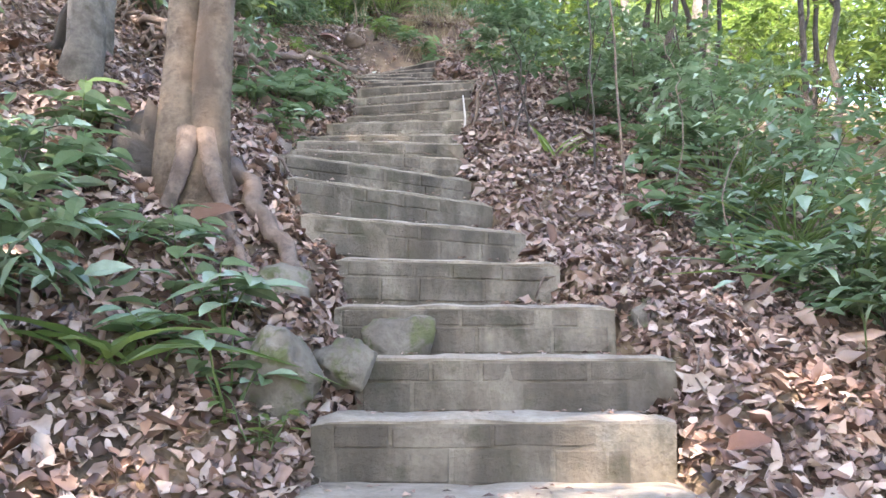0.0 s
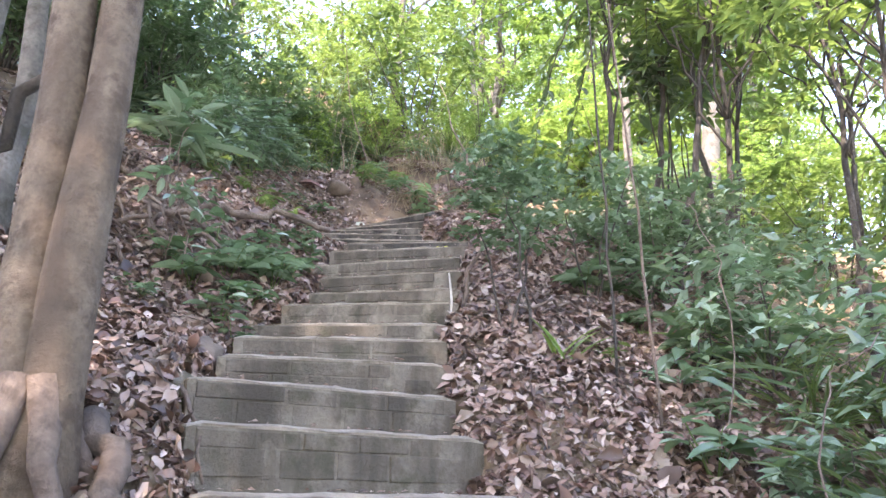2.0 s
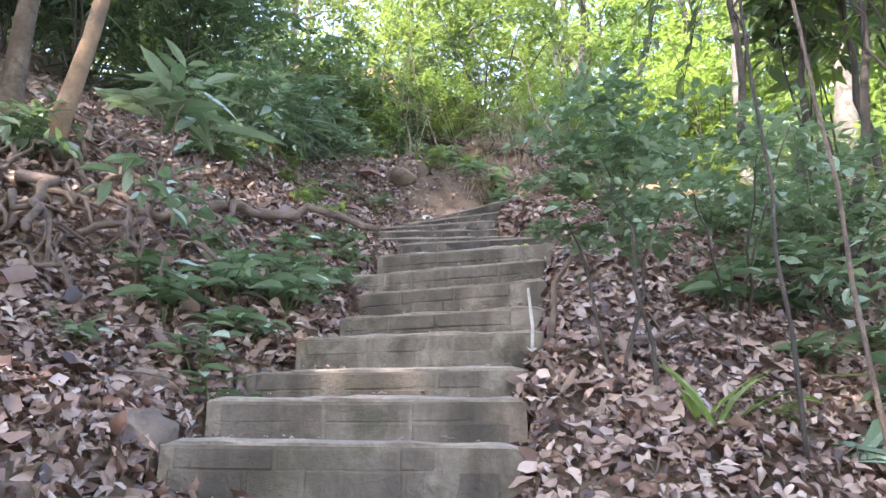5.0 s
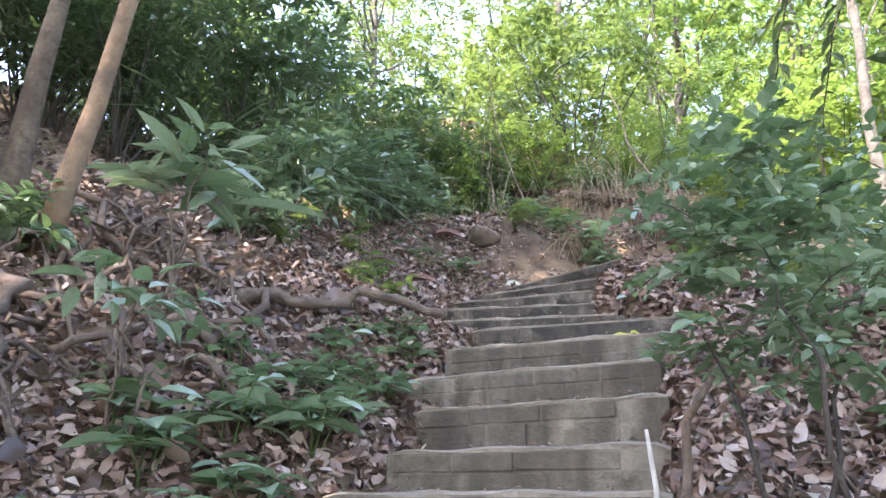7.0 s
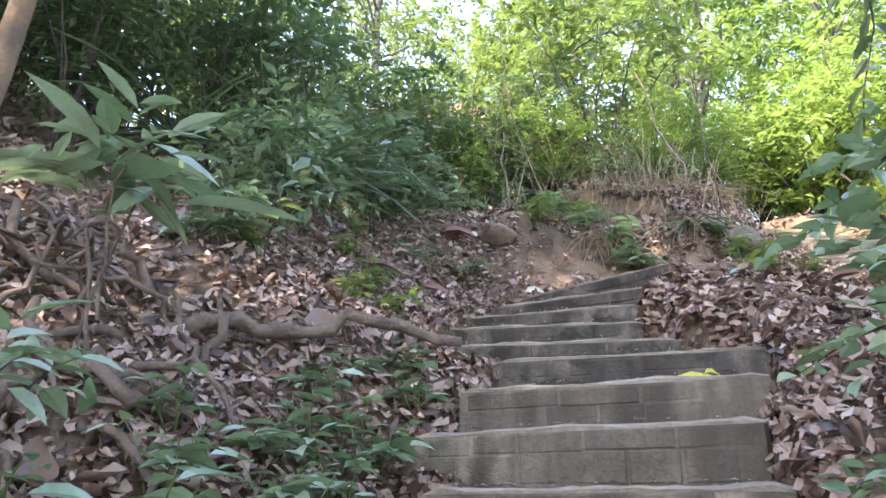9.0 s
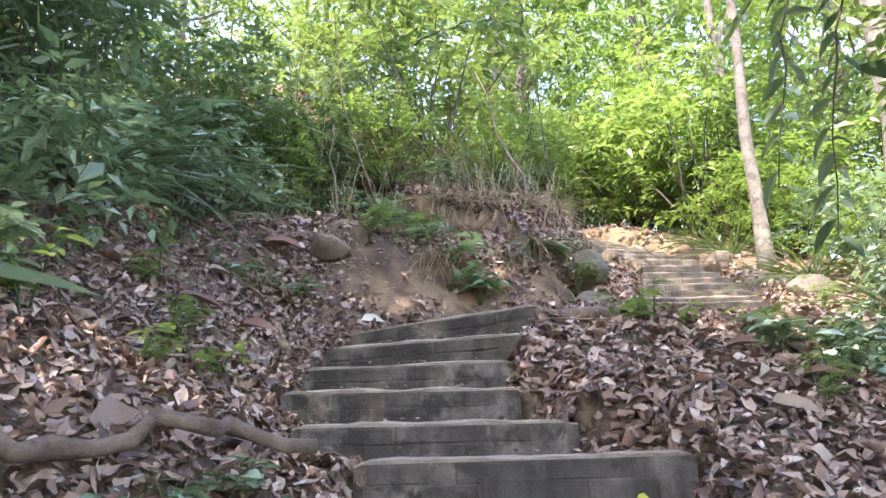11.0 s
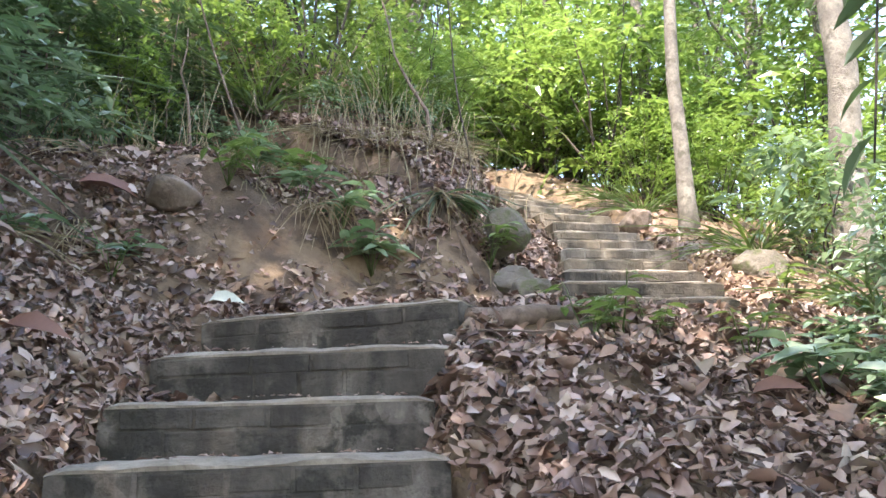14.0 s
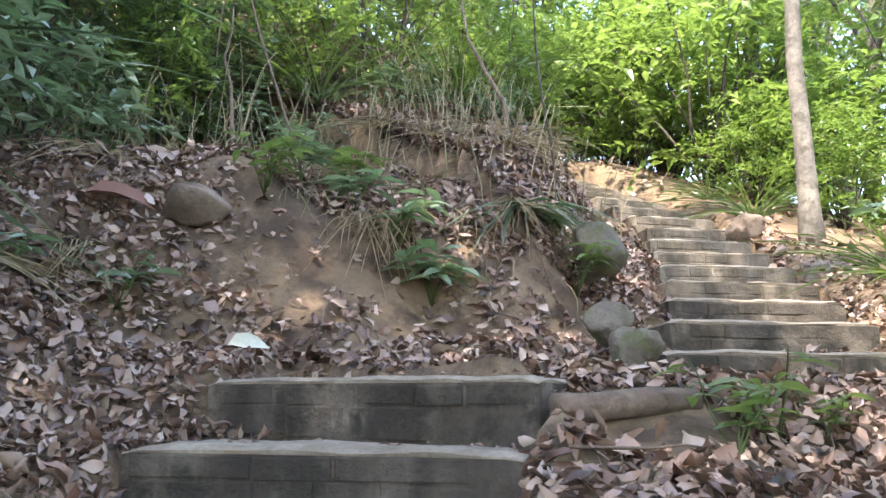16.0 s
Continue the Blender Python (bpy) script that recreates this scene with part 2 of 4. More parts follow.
# ---- plan of the stairs: x and y of the nosing's middle, top, width, turn ----
LOWER = [
    (0.16, 1.70, 0.99, 1.10, 0), (0.15, 2.02, 1.18, 1.12, 0), (0.15, 2.36, 1.37, 1.08, 0), (0.25, 2.70, 1.56, 1.10, 0),
    (0.13, 3.10, 1.77, 1.12, 2), (0.04, 3.50, 2.01, 1.04, 12), (-0.11, 3.77, 2.235, 1.20, 25), (-0.24, 4.12, 2.48, 1.27, 33),
    (-0.35, 4.38, 2.685, 1.22, 30), (-0.41, 4.77, 2.88, 1.10, 12), (-0.42, 5.08, 3.05, 1.12, 4), (-0.43, 5.40, 3.20, 1.12, -2),
    (-0.34, 5.70, 3.40, 1.10, -4), (-0.28, 6.02, 3.57, 1.02, -8), (-0.27, 6.36, 3.785, 1.05, -12), (-0.35, 6.74, 4.00, 1.20, -12),
]
BEND = [
    (-0.25, 7.03, 4.20, 1.15, -8), (-0.18, 7.42, 4.39, 1.15, -4), (-0.47, 7.82, 4.55, 1.12, 2), (-0.62, 8.19, 4.735, 1.06, 2),
    (-0.61, 8.54, 4.91, 1.05, -6), (-0.53, 8.95, 5.11, 1.14, -15), (-0.43, 9.31, 5.315, 1.24, -31),
]
UPPER = [
    (1.32, 9.85, 5.46, 1.05, 0), (1.55, 10.40, 5.65, 1.05, 0), (1.76, 10.98, 5.84, 1.03, 0), (1.92, 11.48, 6.03, 1.0, 0),
    (2.05, 11.95, 6.22, 0.98, 0), (2.16, 12.45, 6.42, 0.92, 0), (2.26, 12.88, 6.61, 0.88, 2), (2.34, 13.22, 6.79, 0.84, 4),
    (2.33, 13.62, 6.99, 0.84, 8), (2.28, 14.05, 7.19, 0.85, 12), (2.22, 14.45, 7.38, 0.85, 15), (2.14, 14.85, 7.56, 0.85, 18),
    (2.02, 15.25, 7.76, 0.88, 22), (1.86, 15.62, 7.95, 0.9, 24), (1.68, 15.98, 8.14, 0.9, 26), (1.50, 16.32, 8.33, 0.9, 28),
]
LO, UP = np.array(LOWER + BEND), np.array(UPPER)

# ---- terrain ----
BASE_Y = [-400, -30, -8, 1.5, 2.36, 5.4, 7.4, 9.1, 9.4, 10.2, 10.5, 11.95, 13.25, 15.5, 16.4, 30, 60, 400]
BASE_Z = [-14, -11, -4.9, 0.77, 1.3, 3.15, 4.35, 5.18, 5.32, 5.40, 5.52, 6.12, 6.72, 7.8, 8.28, 12.8, 17, 22]
TOE = np.array([(-9, 5.5), (-4, 8.2), (-2.1, 9.55), (-0.9, 10.02), (0.85, 10.5), (1.2, 11.2), (1.6, 12.3), (1.75, 13.2), (1.4, 15.3), (0.6, 17), (-2, 40), (-20, 300)])


def ripple(x, y, s):
    return (np.sin(x * s + 1.3 * np.sin(y * s * 0.7)) + np.sin(y * s * 1.17 + 1.7 * np.sin(x * s * 0.6 + 2)) + np.sin((x + y) * s * 0.53 + 1.1)) / 3


def base(y):
    return np.interp(y, BASE_Y, BASE_Z)


def on_steps(x, y):
    """Place on each step: along its width, back from its nosing, its width and its top."""
    for sx, sy, top, w, turn in np.concatenate([LO, UP]):
        c, q = math.cos(radians(turn)), math.sin(radians(turn))
        yield (x - sx) * c + (y - sy) * q, (y - sy) * c - (x - sx) * q, w, top


def ground_z(x, y):
    x, y = np.broadcast_arrays(np.asarray(x, float), np.asarray(y, float))
    xl = np.interp(y, LO[:, 1], LO[:, 0] - LO[:, 3] / 2)
    xr = np.interp(y, LO[:, 1], LO[:, 0] + LO[:, 3] / 2)
    xr = np.where(y > 9.3, np.interp(y, [9.3, 9.8], [0.2, 1.9]), xr)
    xr = np.where(y > 9.8, np.interp(y, UP[:, 1], UP[:, 0] + UP[:, 3] / 2), xr)
    xl = xl - 0.16 * np.clip((y - 7.2) / 0.6, 0, 1)
    dl, dr = np.maximum(xl - x, 0), np.maximum(x - xr, 0)
    # the slope follows the turn of the steps
    turn = np.interp(y, np.append(LO[:, 1], [9.8, 10.3]), np.append(LO[:, 4], [-24, 0]))
    sx = np.interp(y, LO[:, 1], LO[:, 0])
    ys = y - np.clip(x - sx, -0.75, 0.65) * np.tan(np.radians(turn)) * np.clip((2.5 - np.abs(x - sx)) / 1.5, 0, 1)
    yb = np.where(x < 0.6, np.minimum(ys, 9.6), ys)
    left = base(yb) + np.interp(dl, [0, 0.15, 0.5, 2, 6, 30], [-0.02, 0.07, 0.24, 1.1, 3.0, 7])
    low = np.interp(dr, [0, 0.2, 0.6, 1.2, 3, 8, 60], [0.03, 0.06, -0.02, -0.16, -0.7, -2.0, -9])
    high = np.interp(dr, [0, 0.2, 0.5, 1.0, 1.6, 3, 8, 60], [0.04, 0.11, 0.13, 0.08, -0.05, -0.4, -1.4, -8])
    k = np.clip((y - 6.6) / 1.2, 0, 1)
    right = base(ys) + low * (1 - k) + high * k
    z = np.where(dl > 0, left, np.where(dr > 0, right, base(ys)))
    # the cut bank past the landing
    best, toe_y, side = np.full(x.shape, 1e9), np.zeros(x.shape), np.zeros(x.shape)
    for (ax, ay), (bx, by) in zip(TOE[:-1], TOE[1:]):
        ex, ey = bx - ax, by - ay
        t = np.clip(((x - ax) * ex + (y - ay) * ey) / (ex * ex + ey * ey), 0, 1)
        d = np.hypot(x - ax - t * ex, y - ay - t * ey)
        nearer = d < best
        best, toe_y = np.where(nearer, d, best), np.where(nearer, ay + t * ey, toe_y)
        side = np.where(nearer, np.sign(ex * (y - ay) - ey * (x - ax)), side)
    bank = base(np.minimum(toe_y, 15.5)) + np.interp(best, [0, 0.25, 0.45, 0.65, 0.9, 1.25, 1.8, 2.6, 6, 15, 200], [0, 0.07, 0.36, 0.74, 1.0, 1.16, 1.34, 1.55, 2.5, 4.6, 12])
    z = np.where((side > 0) & (y > 6), np.maximum(bank, np.where(dl > 0, left, -99)), z)
    z = z + 0.035 * ripple(x, y, 5.1) + 0.02 * ripple(x + 3, y, 13) + np.clip(np.abs(x) - 3, 0, 4) * 0.05 * ripple(x, y, 1.3)
    lump = np.clip((y - 9.9) / 0.6, 0, 1) * np.clip((12.6 - y) / 0.8, 0, 1) * np.clip((1.3 - x) / 0.4, 0, 1) * np.clip((x + 4) / 1, 0, 1)
    z = z + lump * (0.09 * ripple(x, y, 3.7) + 0.07 * ripple(x + 2, y, 9.0) + 0.035 * ripple(x, y + 1, 21.0))
    z = z - 0.15 * np.clip((y - 8.35) / 0.5, 0, 1) * np.clip((10.3 - y) / 0.4, 0, 1) * np.clip((x - 0.1) / 0.15, 0, 1)
    # the bed under the steps
    if np.size(x) == 1 and (x.flat[0] < -1.6 or x.flat[0] > 3.2):
        return z
    bed = np.zeros(x.shape)
    for u, v, w, top in on_steps(x, y):
        front = np.clip((w / 2 + 0.07 - np.abs(u)) / 0.06, 0, 1) * np.clip((v + 0.40) / 0.14, 0, 1) * (v < 0.02)
        z = z - front * np.maximum(z - (top - 0.2), 0)
        bed = np.maximum(bed, np.clip((w / 2 + 0.03 - np.abs(u)) / 0.08, 0, 1) * np.clip((v + 0.02) / 0.05, 0, 1) * np.clip((0.42 - v) / 0.08, 0, 1))
    return z - bed * 0.26


def spread(lo, hi, step, grow=1.16, far=320):
    a = list(np.arange(lo, hi + 1e-6, step))
    s, v = step, hi
    while v < far:
        s *= grow
        v += s
        a.append(v)
    s, v = step, lo
    while v > -far:
        s *= grow
        v -= s
        a.insert(0, v)
    return np.array(a)


gx, gy = spread(-3.6, 4.2, 0.06), spread(0.6, 16.0, 0.06)
GX, GY = np.meshgrid(gx, gy)
verts = np.stack([GX, GY, ground_z(GX, GY)], -1).reshape(-1, 3)
nx, ny = len(gx), len(gy)
i0 = (np.arange(ny - 1)[:, None] * nx + np.arange(nx - 1)[None]).ravel()
tris = np.concatenate([np.stack([i0, i0 + 1, i0 + nx + 1], 1), np.stack([i0, i0 + nx + 1, i0 + nx], 1)])
ground = tri_mesh("ground", verts, tris, M_SOIL, smooth=True)
tagged(ground, "brown forest soil of a steep slope with a bare cut bank", "ground", kind="structure")


def near_stairs(x, y, grow=0.0):
    out = np.zeros(np.shape(x), bool)
    for u, v, w, _ in on_steps(x, y):
        out |= (np.abs(u) < w / 2 + grow) & (v > -0.03) & (v < 0.34)
    return out


# ---- concrete steps ----
def step_body(w, d, h, seed):
    """A cast step: a slab with a worn, uneven nosing."""
    bm = bmesh.new()
    nxs, nys = 22, 7
    grid = []
    for j in range(nys):
        row = []
        for i in range(nxs):
            u, v = i / (nxs - 1), (j / (nys - 1)) ** 1.6
            q = Vector((u * w * 5 + seed * 3.1, v * 4, seed))
            z = 0.012 * noise.noise(q) + 0.005 * noise.noise(q * 4)
            y = v * d
            if j == 0:
                y += 0.010 * noise.noise(q * 1.3 + Vector((9, 0, 0))) + 0.004 * noise.noise(q * 5)
                z -= 0.012
            x = (u - 0.5) * w
            if i in (0, nxs - 1):
                x += 0.03 * noise.noise(Vector((seed, v * 6, 3)))
                z -= 0.015
            row.append(bm.verts.new((x, y, z)))
        grid.append(row)
    for j in range(nys - 1):
        for i in range(nxs - 1):
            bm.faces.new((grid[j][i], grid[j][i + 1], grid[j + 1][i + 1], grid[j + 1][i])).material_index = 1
    rim = grid[0] + [r[-1] for r in grid[1:]] + grid[-1][-2::-1] + [r[0] for r in grid[-2:0:-1]]
    prev = rim
    for dz in (-0.022, -0.11, -h):
        low = []
        for v in rim:
            q = Vector((v.co.x * 7, v.co.y * 7, dz * 9 + seed))
            low.append(bm.verts.new((v.co.x + 0.008 * noise.noise(q), v.co.y + 0.008 * noise.noise(q + Vector((5, 5, 5))) + (0.004 if v.co.y < 0.05 else 0), dz)))
        for a, b, c, e in zip(prev, prev[1:] + prev[:1], low[1:] + low[:1], low):
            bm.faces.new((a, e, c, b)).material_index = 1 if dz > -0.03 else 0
        prev = low
    bm.faces.new(prev[::-1])
    bmesh.ops.recalc_face_normals(bm, faces=bm.faces)
    return bm


def block_mesh(w, h, d, mat):
    bm = bmesh.new()
    bmesh.ops.create_cube(bm, size=1, matrix=Matrix.Diagonal((w, d, h, 1)))
    bmesh.ops.bevel(bm, geom=[e for e in bm.edges if all(v.co.y < 0 for v in e.verts)], offset=0.004, segments=1, affect="EDGES")
    me = bpy.data.meshes.new("block")
    bm.to_mesh(me)
    bm.free()
    me.materials.append(mat)
    return me


BLOCKS = {(w, c, m): block_mesh(w, c, 0.03, m) for w in (0.16, 0.22, 0.29, 0.36) for c in (0.062, 0.10) for m in (M_BLOCK, M_BLOCKD)}


def build_step(k, row, flight, dark=False):
    x, y, z, w, turn = row
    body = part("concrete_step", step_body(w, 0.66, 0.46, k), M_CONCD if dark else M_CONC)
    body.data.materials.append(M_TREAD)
    for p in body.data.polygons:
        p.use_smooth = False
    tagged(body, "dark streaked concrete stair step with worn edge" if dark else "weathered grey concrete stair step with worn edge and faint blocks", "step", flight, "structure")
    body.matrix_world = pose(x, y, z, 0, 0, turn)
    r = random.Random(k)
    for c, zc in ((0.062, -0.058), (0.10, -0.143)):
        at = -w / 2 + 0.02 + r.uniform(0, 0.05)
        while True:
            bw = r.choice((0.16, 0.22, 0.29, 0.36))
            if at + bw > w / 2 - 0.01:
                break
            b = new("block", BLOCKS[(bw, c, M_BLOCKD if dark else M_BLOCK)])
            b.parent = body
            b.location = (at + bw / 2, 0.0128 + r.uniform(-0.002, 0.004), zc + r.uniform(-0.004, 0.004))
            b.rotation_euler = (0, r.uniform(-0.012, 0.012), r.uniform(-0.008, 0.008))
            at += bw + 0.012


# ---- litter ----
def litter(n, xr, yr, size, name, material, keep=None, lift=0.01, fine=False):
    x, y = rng.uniform(*xr, n), rng.uniform(*yr, n)
    ok = ~near_stairs(x, y, -0.07) | (rng.random(n) < 0.03)
    ok &= ~near_stairs(x, y, -0.15)
    if keep is not None:
        ok &= keep(x, y)
    ok &= ~((x > 0.05) & (x < 0.62) & (y > 8.75) & (y < 9.08))
    x, y = x[ok], y[ok]
    e = 0.04
    g = np.hypot(ground_z(x + e, y) - ground_z(x - e, y), ground_z(x, y + e) - ground_z(x, y - e)) / (2 * e)
    again = np.repeat(np.arange(len(x)), 1 + np.clip(g * 0.8, 0, 3).astype(int))
    x, y = x[again] + rng.normal(0, 0.012, len(again)), y[again] + rng.normal(0, 0.012, len(again))
    ok = ~near_stairs(x, y, -0.05)
    x, y = x[ok], y[ok]
    z = ground_z(x, y)
    gxn, gyn = (ground_z(x + e, y) - z) / e, (ground_z(x, y + e) - z) / e
    nrm = unit(np.stack([-np.clip(gxn, -1.5, 1.5), -np.clip(gyn, -1.5, 1.5), np.ones_like(x)], 1))
    a = rng.uniform(0, 2 * np.pi, len(x))
    d = np.stack([np.cos(a), np.sin(a), np.zeros_like(a)], 1)
    d = unit(d - nrm * (d * nrm).sum(1, keepdims=True) + nrm * rng.normal(0.05, 0.22, (len(x), 1)))
    L = size * np.clip(rng.lognormal(0, 0.35, len(x)), 0.4, 1.7)
    P = np.stack([x, y, z], 1) + nrm * (lift + rng.uniform(0, 0.03, (len(x), 1)) + L[:, None] * 0.04) - d * L[:, None] / 2
    v, f = leaves(P, d, L, L * rng.uniform(0.34, 0.68, len(x)), nrm, rng.uniform(-0.7, 0.9, len(x)), rng.uniform(0.0, 0.6, len(x))[:, None], fine, 0.4, 0.12)
    ob = tri_mesh(name, v, f, material, None, True)
    return tagged(ob, "thick litter of curled dry brown leaves on the slope", "leaf litter", kind="stuff")


def bank_bare(x, y):
    """Less litter on the bare face of the cut bank and on the trodden landing."""
    zone = (y > 9.35) & (x > -1.3) & (x < 0.95) & (y < 11.05)
    slope = (ground_z(x, y + 0.1) - ground_z(x, y - 0.1)) / 0.2
    keep = np.where(slope > 0.9, 0.10, 0.6) + 0.5 * (ripple(x, y, 4.3) > 0.15)
    return ~zone | (rng.random(len(x)) < keep)


litter(54000, (-3.2, 2.4), (0.9, 12.5), 0.047, "leaf_litter", M_LITTER, bank_bare, fine=True)
litter(46000, (-4.2, 3.0), (0.9, 13.5), 0.044, "leaf_litter", M_LITTER, bank_bare, 0.004)
litter(24000, (-1.9, 1.5), (1.2, 9.9), 0.046, "leaf_litter", M_LITTER, bank_bare, 0.014, True)
litter(1500, (-2.6, 2.2), (1.2, 11.5), 0.085, "leaf_litter", M_LITTER, bank_bare, 0.018, True)
litter(18000, (-9, 8), (1, 19), 0.075, "leaf_litter", M_LITTER, lambda x, y: (np.abs(x) > 3) | (y > 12))
litter(9000, (-1.8, 1.3), (10.95, 13.2), 0.05, "leaf_litter", M_LITTER)


# ---- plants ----
def ball_points(n, r, flat=0.8):
    p = unit(rng.normal(0, 1, (n, 3))) * (rng.random((n, 1)) ** 0.45) * np.asarray(r)
    return p * np.array([1, 1, flat])


def sprays(centres, n_twigs, twig, leaf_n, L, ratio=0.42, droop=0.3, fine=False, lift=0.25):
    """Twigs with leaves set along them, round each centre."""
    c = np.repeat(centres, n_twigs, 0)
    w = unit(rng.normal(0, 1, c.shape) * np.array([1, 1, 0.55]) + np.array([0, 0, lift]))
    tl = twig * rng.uniform(0.6, 1.3, len(c))
    t = np.linspace(0.25, 1.0, leaf_n)
    P = (c[:, None] + w[:, None] * (tl[:, None] * t[None])[..., None] - np.array([0, 0, 1]) * (0.25 * tl[:, None] * t[None] ** 2)[..., None]).reshape(-1, 3)
    wl = np.repeat(w, leaf_n, 0)
    side = unit(np.cross(wl, np.array([0, 0, 1.0]))) * np.where(np.arange(len(P)) % 2 == 0, 1, -1)[:, None]
    D = wl * 0.7 + side * 0.8 + rng.normal(0, 0.25, P.shape)
    LL = L * rng.lognormal(0, 0.25, len(P))
    return leaves(P, D, LL, LL * ratio, (0, 0, 1), droop, 0.15, fine, 0.35), (c, w, tl)


def twig_tubes(c, w, tl, r=0.004, every=1):
    out = []
    for a, b, l in list(zip(c, w, tl))[::every]:
        out.append(tube([a, a + b * l * 0.5 - np.array([0, 0, 0.06 * l]), a + b * l - np.array([0, 0, 0.25 * l])], [r, r * 0.7, r * 0.3], 3, 0))
    return out


def shrub(name, label, category, at, height, spread_r, n_centres, L, material, twigs=5, leaf_n=7, twig=0.3, ratio=0.42, stems=4, bark=None, fine=False, group="", droop=0.3, low=0.25):
    """A bush: forked stems and leafy sprays."""
    th = empty(name, at, label, category, group)
    c = ball_points(n_centres, (spread_r, spread_r, height * (1 - low) / 2), 1.0) + np.array([0, 0, height * (1 + low) / 2])
    (v, f), (cc, w, tl) = sprays(c, twigs, twig, leaf_n, L, ratio, droop, fine)
    tri_mesh("foliage", v, f, material, th)
    ch = []
    for p in c[: max(stems * 3, 2)]:
        ch.append(tube(curve_pts((rng.normal(0, 0.04), rng.normal(0, 0.04), -0.08), p, 6, (0, 0, height * 0.08), 0.02), np.linspace(0.004 + height * 0.005, 0.003, 6), 5))
    ch += twig_tubes(cc, w, tl, 0.003, 6)
    v, f = merge(ch)
    tagged(tri_mesh("stem", v, f, bark or M_BARKD, th, True), kind="stuff")
    return th


def tree(name, label, at, height, radius, lean, bark, leafmat, crown_r, n_clumps, L, crown_low=0.45, group="", twigs=7, leaf_n=8, twig=0.55, limbs=9):
    """A tree: tapered trunk with a flared foot, limbs, and a crown of many leafy sprays."""
    th = empty(name, at, label, "tree", group)
    top = np.array([lean[0], lean[1], height])
    n = 14
    t = np.linspace(0, 1, n)
    line = curve_pts((0, 0, -0.3), top, n, (rng.normal(0, 0.1), rng.normal(0, 0.1), 0), 0.02)
    rad = radius * (1.0 - 0.75 * t) * (1 + 0.7 * np.exp(-t * height * 2.2))
    ch = [tube(line, rad, 12, 0.04)]
    c = ball_points(n_clumps, (crown_r, crown_r, height * (1 - crown_low) * 0.62), 1.0) + top * (0.5 + crown_low / 2) + np.array([0, 0, height * 0.06])
    for p in c[:limbs]:
        k = int(np.clip((p[2] / height) * 0.72, 0.25, 0.9) * (n - 1))
        ch.append(tube(curve_pts(line[k], p, 7, (0, 0, 0.12 * height * rng.uniform(0.1, 0.6)), 0.06), np.linspace(rad[k] * 0.5, 0.008, 7), 6))
    (v, f), (cc, w, tl) = sprays(c, twigs, twig, leaf_n, L)
    ch += twig_tubes(cc, w, tl, 0.006, 7)
    vv, ff = merge(ch)
    tri_mesh("trunk", vv, ff, bark, th, True)
    tri_mesh("crown", v, f, leafmat, th)
    return th


def gz(x, y):
    return float(ground_z(x, y))


def put(x, y, dz=0.0, turn=0.0, s=1.0):
    return pose(x, y, gz(x, y) + dz, 0, 0, turn) @ Matrix.Scale(s, 4)


def copies(ob, places):
    for m in places:
        copy_thing(ob, m)


# background woods: a few trees and bushes, repeated over the slope
woods = "woods on the slope"
T1 = tree("forest_tree", "slender forest tree with bright sunlit green leaves", (6.5, 17, gz(6.5, 17)), 8, 0.11, (0.4, -0.3), M_BARKG, M_BRIGHT, 2.4, 78, 0.16, 0.25, woods)
T2 = tree("forest_tree", "slender forest tree with green leaves on the slope", (-4.5, 16, gz(-4.5, 16)), 7, 0.09, (-0.3, 0.3), M_BARKG, M_MID, 2.2, 78, 0.14, 0.15, woods)
T3 = tree("forest_tree", "leaning forest tree with a wide crown of bright leaves", (1.0, 22, gz(1, 22)), 10, 0.13, (0.6, 0.2), M_BARKG, M_BRIGHT, 3.0, 92, 0.185, 0.3, woods)
B1 = shrub("bush", "dense bright green understorey bush on the slope", "bush", (4.2, 15.5, gz(4.2, 15.5)), 2.6, 1.2, 58, 0.125, M_BRIGHT, 6, 6, 0.40, group=woods, low=0.04)
B2 = shrub("bush", "dense green understorey bush with glossy leaves", "bush", (-3.2, 12.8, gz(-3.2, 12.8)), 2.4, 1.2, 56, 0.12, M_MID, 6, 6, 0.38, group=woods, low=0.06)
B3 = shrub("bush", "dark dense thicket bush with small glossy leaves", "bush", (-3.6, 10.2, gz(-3.6, 10.2)), 2.0, 1.0, 56, 0.10, M_DARK, 6, 6, 0.34, group=woods)

r0 = random.Random(11)
# T2's last five spots: unseen trees added around the start to dim the risers
for T, spots in ((T1, [(4.2, 18.5), (9.5, 14), (8.2, 20), (3.4, 25), (11, 24), (14, 17), (1.2, 20), (12, 12), (6.2, 21.5), (9.4, 9.2), (11.5, 6.5), (10.2, 3)]),
                 (T2, [(-2.2, 18), (-7.5, 13), (-6, 21), (-1, 15.5), (-10, 8), (6.0, 14.5), (-2.6, -3), (2.6, -4), (0.4, -6.5), (5, -0.8), (7, 2)]),
                 (T3, [(6.5, 27), (-5, 28), (13, 30), (-12, 22), (1.5, 33), (-14, 12), (16, 10), (4, 29)])):
    copies(T, [put(x, y, 0, r0.uniform(0, 360), r0.uniform(0.8, 1.25)) for x, y in spots])
